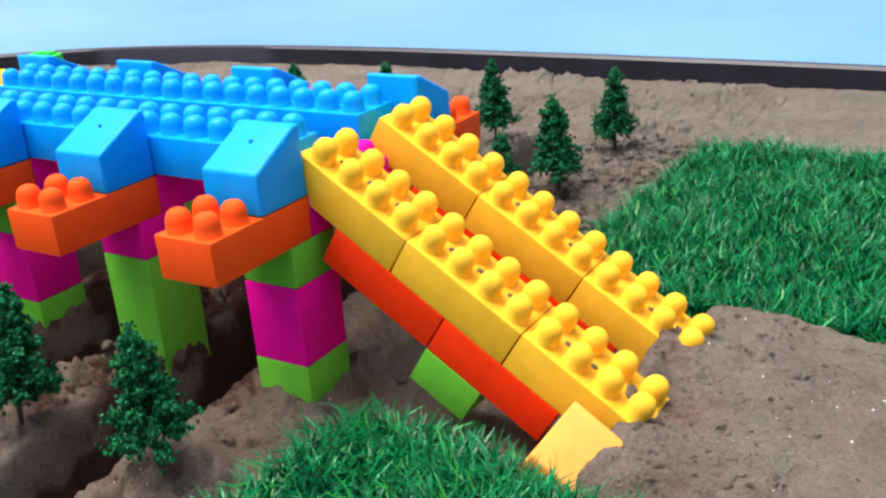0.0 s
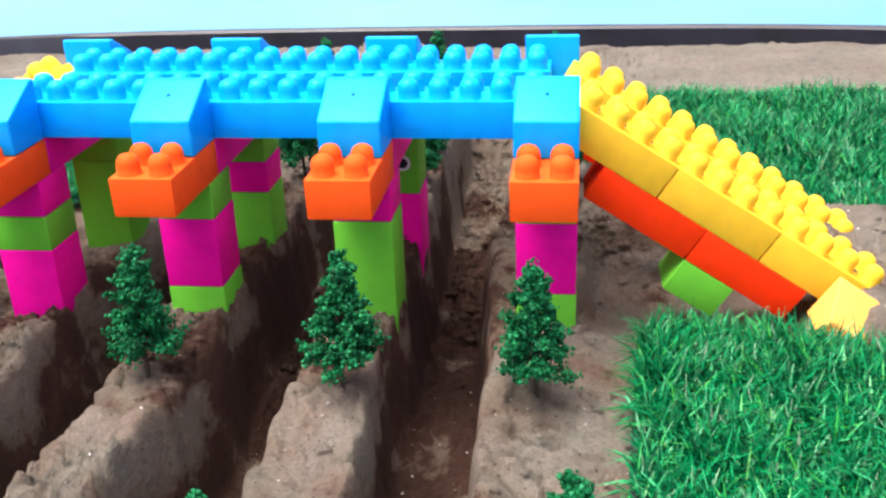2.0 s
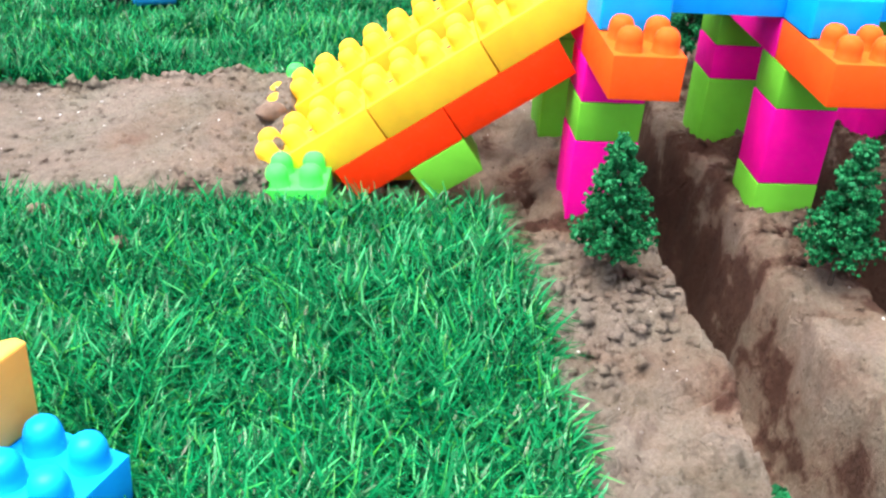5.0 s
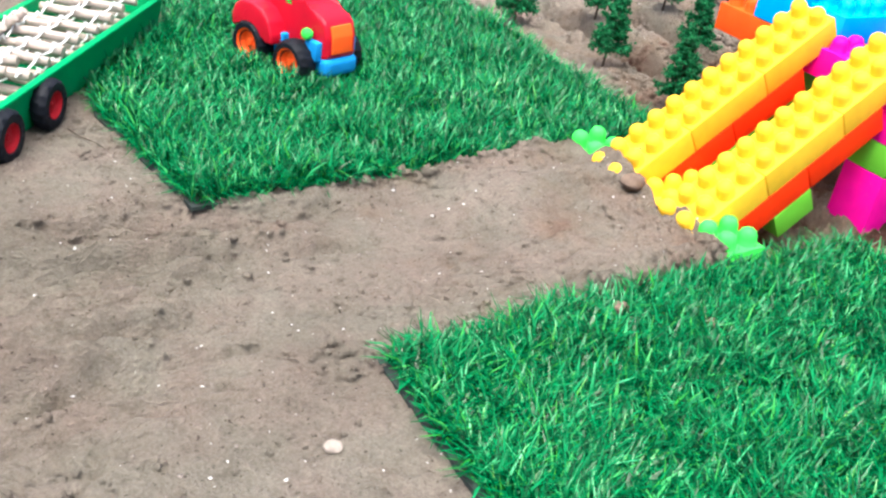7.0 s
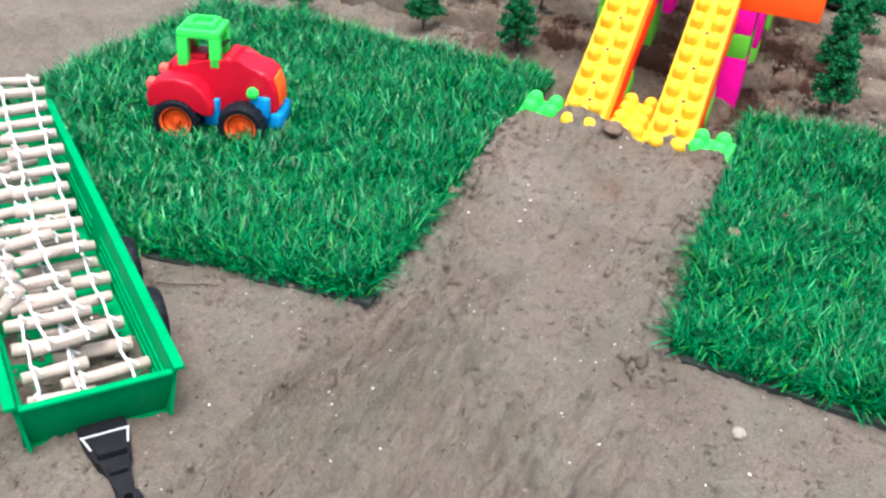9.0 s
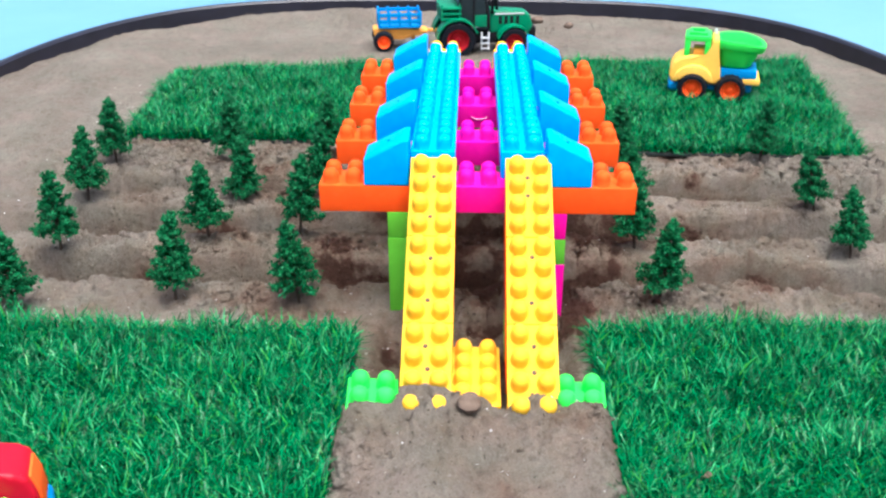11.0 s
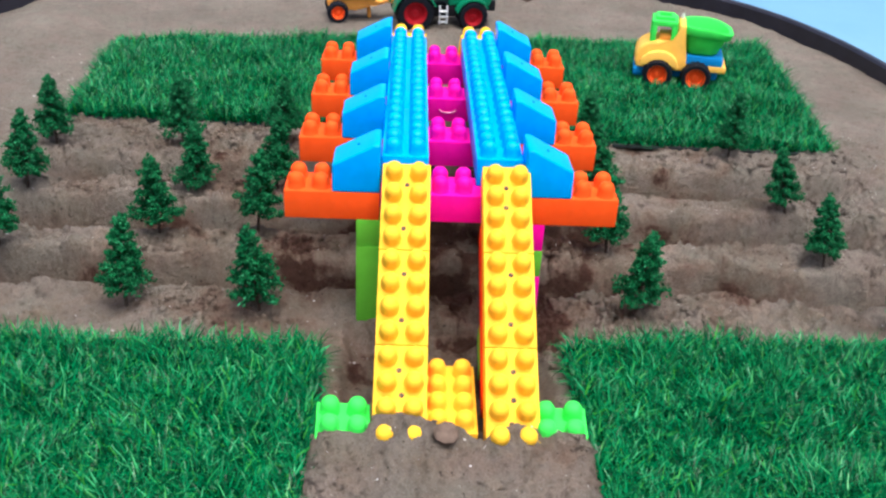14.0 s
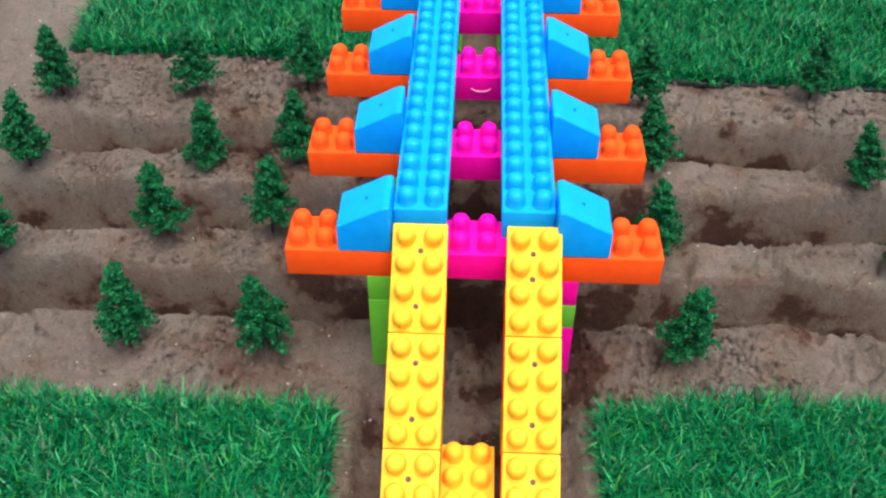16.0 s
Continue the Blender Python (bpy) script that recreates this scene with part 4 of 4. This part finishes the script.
def stick_fence(m, count, half, label, seed, spacing=0.0125, sag=0.0):
    """Short round sticks tied side by side with two white strings; rolls along local x."""
    rng = random.Random(seed)
    t = new("stick_fence")
    t.matrix_world = m
    tagged(t, label, "stick fence", "stick fences")
    if not STICK_MESH:
        for k in range(3):
            rr_ = 0.0030 + 0.0003 * k
            STICK_MESH.append(mesh_of("stick", lathe([(0, -1), (rr_ * 0.9, -1), (rr_, -0.98), (rr_ * 0.96, -0.3), (rr_ * 1.03, 0.2), (rr_, 0.98), (rr_ * 0.9, 1), (0, 1)], 9, "y"), STICK))
    zs = []
    for k in range(count):
        x = (k - (count - 1) / 2) * spacing
        z = sag * math.sin(k * 1.7) + rng.uniform(-.0007, .0007)
        zs.append((x, z))
        ob = part("stick", STICK_MESH[k % 3], STICK, t, "", pose(x + rng.uniform(-.0012, .0012), rng.uniform(-.002, .002), z, rng.uniform(-3, 3), 0, rng.uniform(-6, 6)))
        ob.matrix_basis = ob.matrix_basis @ Matrix.Diagonal((1, half * rng.uniform(0.92, 1.05), 1, 1))
    for s in (-1, 1):
        pts = []
        for k, (x, z) in enumerate(zs):
            pts += [(x - spacing * 0.3, s * half * 0.55 + rng.uniform(-.0008, .0008), z + 0.0012), (x, s * half * 0.55, z + 0.0039), (x + spacing * 0.3, s * half * 0.55 + rng.uniform(-.0008, .0008), z + 0.0012)]
        bm = tube(pts, 0.00075, 5)
        for k, (x, z) in enumerate(zs):
            a = rng.uniform(-0.6, 0.6)
            tube([(x - 0.002, s * half * 0.55, z + 0.0037), (x + 0.001, s * half * 0.55 + 0.003 * math.sin(a), z + 0.0049), (x + 0.004, s * half * 0.55 + 0.004 * math.sin(a + 1), z + 0.0036)], 0.0006, 4, bm)
        part("string", bm, STRING, t, "knotted white string")
    return t


def on_ground(x, y, yaw, dz=0.0):
    return pose(x, y, ground_z(x, y) + dz, 0, 0, yaw)


red_tractor(pose(-0.2680, 0.2615, GROUND + 0.0010, 0, 0, -71.0) @ Matrix.Scale(0.86, 4))
dump_truck(pose(0.551, -0.288, GROUND + 0.0035, 0, 0, 78) @ Matrix.Scale(0.95, 4))
green_tractor(on_ground(0.800, -0.003, -82) @ Matrix.Scale(0.93, 4))
cart(on_ground(0.803, 0.112, -82) @ Matrix.Scale(0.92, 4))
TRAILER = pose(-0.4670, 0.2440, GROUND, 0, 0, 231.8)
crate_trailer(TRAILER)
stick_fence(TRAILER @ pose(0.075, 0.008, 0.0135, 0, 0, 0), 8, 0.0195, "pale stick fence lying in the bottom of the trailer", 1, 0.0195)
stick_fence(TRAILER @ pose(-0.072, -0.004, 0.0135, 0, 0, 2), 8, 0.0215, "pale stick fence under the others in the trailer", 2, 0.0195)
stick_fence(TRAILER @ pose(0.100, -0.013, 0.0195, 0, 0, -2), 5, 0.0150, "short pale stick fence at the trailer's front", 6, 0.0200, 0.001)
stick_fence(TRAILER @ pose(-0.012, -0.013, 0.0255, 0, 0, 4), 14, 0.0160, "pale stick fence curled on the load", 3, 0.0185, 0.002)
stick_fence(TRAILER @ pose(-0.072, 0.012, 0.0335, 0, 4, -3), 11, 0.0165, "pale stick fence rising over the trailer's tail", 4, 0.0200, 0.001)
stick_fence(TRAILER @ pose(0.012, -0.026, 0.0290, 48, 0, 2), 9, 0.0100, "pale stick fence folded up along the trailer's side", 5, 0.0150, 0.001)


# ================= clods, pebbles and prints =================
def scatter(name, count, seed, region, lo, hi, material, label, category, keep=None, sink=0.3):
    """Many small uneven lumps as one mesh."""
    rng = np.random.RandomState(seed)
    base = np.array([(1, 0, 0), (-1, 0, 0), (0, 1, 0), (0, -1, 0), (0, 0, 1), (0, 0, -1)], float)
    tri = np.array([(0, 2, 4), (2, 1, 4), (1, 3, 4), (3, 0, 4), (2, 0, 5), (1, 2, 5), (3, 1, 5), (0, 3, 5)])
    x = rng.uniform(region[0], region[1], count)
    y = rng.uniform(region[2], region[3], count)
    ok = np.ones(count, bool)
    for poly in MATS.values():
        ok &= ~in_poly(x, y, poly)
    ok &= rim_value(x, y) < 0.96
    if keep is not None:
        ok &= keep(x, y, rng)
    ok &= np.abs(sand_height(x + 0.004, y) - sand_height(x - 0.004, y)) < 0.007
    x, y = x[ok], y[ok]
    n = len(x)
    r = lo + (hi - lo) * rng.rand(n) ** 3
    z = sand_height(x, y) + r * (0.5 - sink)
    v = base[None] * r[:, None, None] * rng.uniform(0.6, 1.3, (n, 6, 1)) + rng.normal(0, 0.15, (n, 6, 3)) * r[:, None, None]
    a = rng.uniform(0, 6.28, n)
    c, s = np.cos(a)[:, None], np.sin(a)[:, None]
    v = np.stack([v[..., 0] * c - v[..., 1] * s, v[..., 0] * s + v[..., 1] * c, v[..., 2] * 0.75], -1) + np.stack([x, y, z], -1)[:, None]
    f = (tri[None] + 6 * np.arange(n)[:, None, None]).reshape(-1, 3)
    tagged(new(name, fast_mesh(name, v.reshape(-1, 3), f, material, True)), label, category, kind="stuff")


def crumbly(x, y, rng):
    return rng.rand(len(x)) < np.clip(fbm(x, y, 7.0, 3) * 2.2 + 0.25, 0.03, 1)


def heap(x, y, rng):
    near = ((x < -0.125) & (x > -0.20)) | ((x > 0.445) & (x < 0.54))
    return near & (np.abs(y) < 0.095)


def mat_edges(x, y, rng):
    return ((np.abs(np.abs(y) - 0.082) < 0.013) & (x < -0.10) & (x > -0.42))


scatter("sand_crumbs", 9000, 21, (-0.85, 1.0, -0.55, 0.58), 0.0005, 0.0022, SAND, "loose brown crumbs of sand over the bed", "sand crumbs", crumbly)
scatter("heap_crumbs", 5000, 22, (-0.21, 0.55, -0.10, 0.10), 0.0005, 0.0022, SAND, "loose crumbs on the heaps at the ramp feet", "sand crumbs", heap)
scatter("edge_lumps", 2000, 26, (-0.40, -0.12, -0.10, 0.10), 0.0012, 0.0058, SAND, "rough lumps of sand along the mat edges", "sand lumps", mat_edges)
scatter("edge_crumbs", 6000, 24, (-0.43, -0.09, -0.10, 0.10), 0.0006, 0.0026, SAND, "crumbs of sand along the mat edges", "sand crumbs", mat_edges)
scatter("ridge_crumbs", 36000, 25, (-0.06, 0.37, -0.42, 0.40), 0.0005, 0.0044, SAND, "crumbs of sand over the dug ridges", "sand crumbs", crumbly)
scatter("road_crumbs", 16000, 27, (-0.84, -0.16, -0.28, 0.24), 0.0005, 0.0030, SAND, "fine crumbs of sand over the rutted road", "sand crumbs", crumbly)
scatter("pale_grit", 2600, 28, (-0.85, 0.6, -0.45, 0.45), 0.0004, 0.0012, GRIT, "tiny white grains glinting in the sand", "grit", None, 0.0)
scatter("grit", 8500, 23, (-0.85, 1.0, -0.55, 0.58), 0.0003, 0.0011, PEBBLE, "pale grit scattered over the sand", "grit", None, 0.0)


def pebble(x, y, r, seed, label, dz=0.0, material=None):
    rng = random.Random(seed)
    bm = bmesh.new()
    bmesh.ops.create_icosphere(bm, subdivisions=2, radius=r)
    off = Vector((rng.uniform(0, 9), rng.uniform(0, 9), rng.uniform(0, 9)))
    for v in bm.verts:
        v.co *= 1 + 0.35 * noise.noise(v.co / r * 0.9 + off)
        v.co.z *= 0.7
    ob = part("pebble" if material is None else "sand_clod", bm, material or PEBBLE, m=pose(x, y, ground_z(x, y) + r * 0.35 + dz, 0, 0, seed * 40))
    tagged(ob, label, "pebble" if material is None else "sand clod")


pebble(-0.422, -0.1325, 0.0037, 1, "pale rounded pebble lying on the sand road")
pebble(-0.152, 0.004, 0.0078, 2, "brown lump of damp sand at the ramp foot", 0.004, CLOD)
pebble(-0.246, -0.100, 0.0050, 3, "small brown clod lying on the grass", 0.008, CLOD)
pebble(-0.206, -0.126, 0.0040, 4, "small brown clod lying on the grass", 0.008, CLOD)
twig = tube([(-0.030, 0.004, 0.0015), (-0.010, -0.001, 0.002), (0.012, 0.001, 0.0012), (0.026, -0.003, 0.0015)], 0.0008, 6, taper=0.5)
tagged(part("twig", twig, TRUNK, m=pose(-0.4465, 0.1605, ground_z(-0.4465, 0.1605) + 0.001, 0, 0, -59) @ Matrix.Scale(0.6, 4)), "thin dark twig lying on the sand", "twig")
pebble(0.93, 0.12, 0.008, 5, "rough lump of sand beside the rim", 0, CLOD)
pebble(0.98, -0.10, 0.010, 6, "rough lump of sand beside the rim", 0, CLOD)
pebble(0.96, -0.15, 0.008, 7, "rough lump of sand beside the rim", 0, CLOD)


def print_disc(name, m, r, material, label, depth=0.0003):
    ob = part(name, lathe([(0, -depth), (r, -depth), (r, depth), (0, depth)], 20), material, None, "", m)
    tagged(ob, label, "sticker")
    return ob


# a printed arc on one magenta brick and a round print on a pillar
bm = tube([(0, -0.0075 * math.cos(a), -0.0042 * math.sin(a)) for a in np.linspace(0.35, math.pi - 0.35, 11)], 0.0006, 6)
tagged(part("arc_sticker", bm, FADED, None, "", pose(12 * U - 0.0001, -0.002, -0.0080)), "faded pale arc printed on a magenta toy brick", "sticker")
st = print_disc("round_sticker", pose(13 * U + 0.006, 2 * U - 0.0001, -0.040, 90, 0, 0), 0.0050, WHITE, "round black and white print on a green brick")
part("dark_spot", lathe([(0, 0), (0.0032, 0), (0.0032, 0.0006), (0, 0.0006)], 16), BLACK, st)
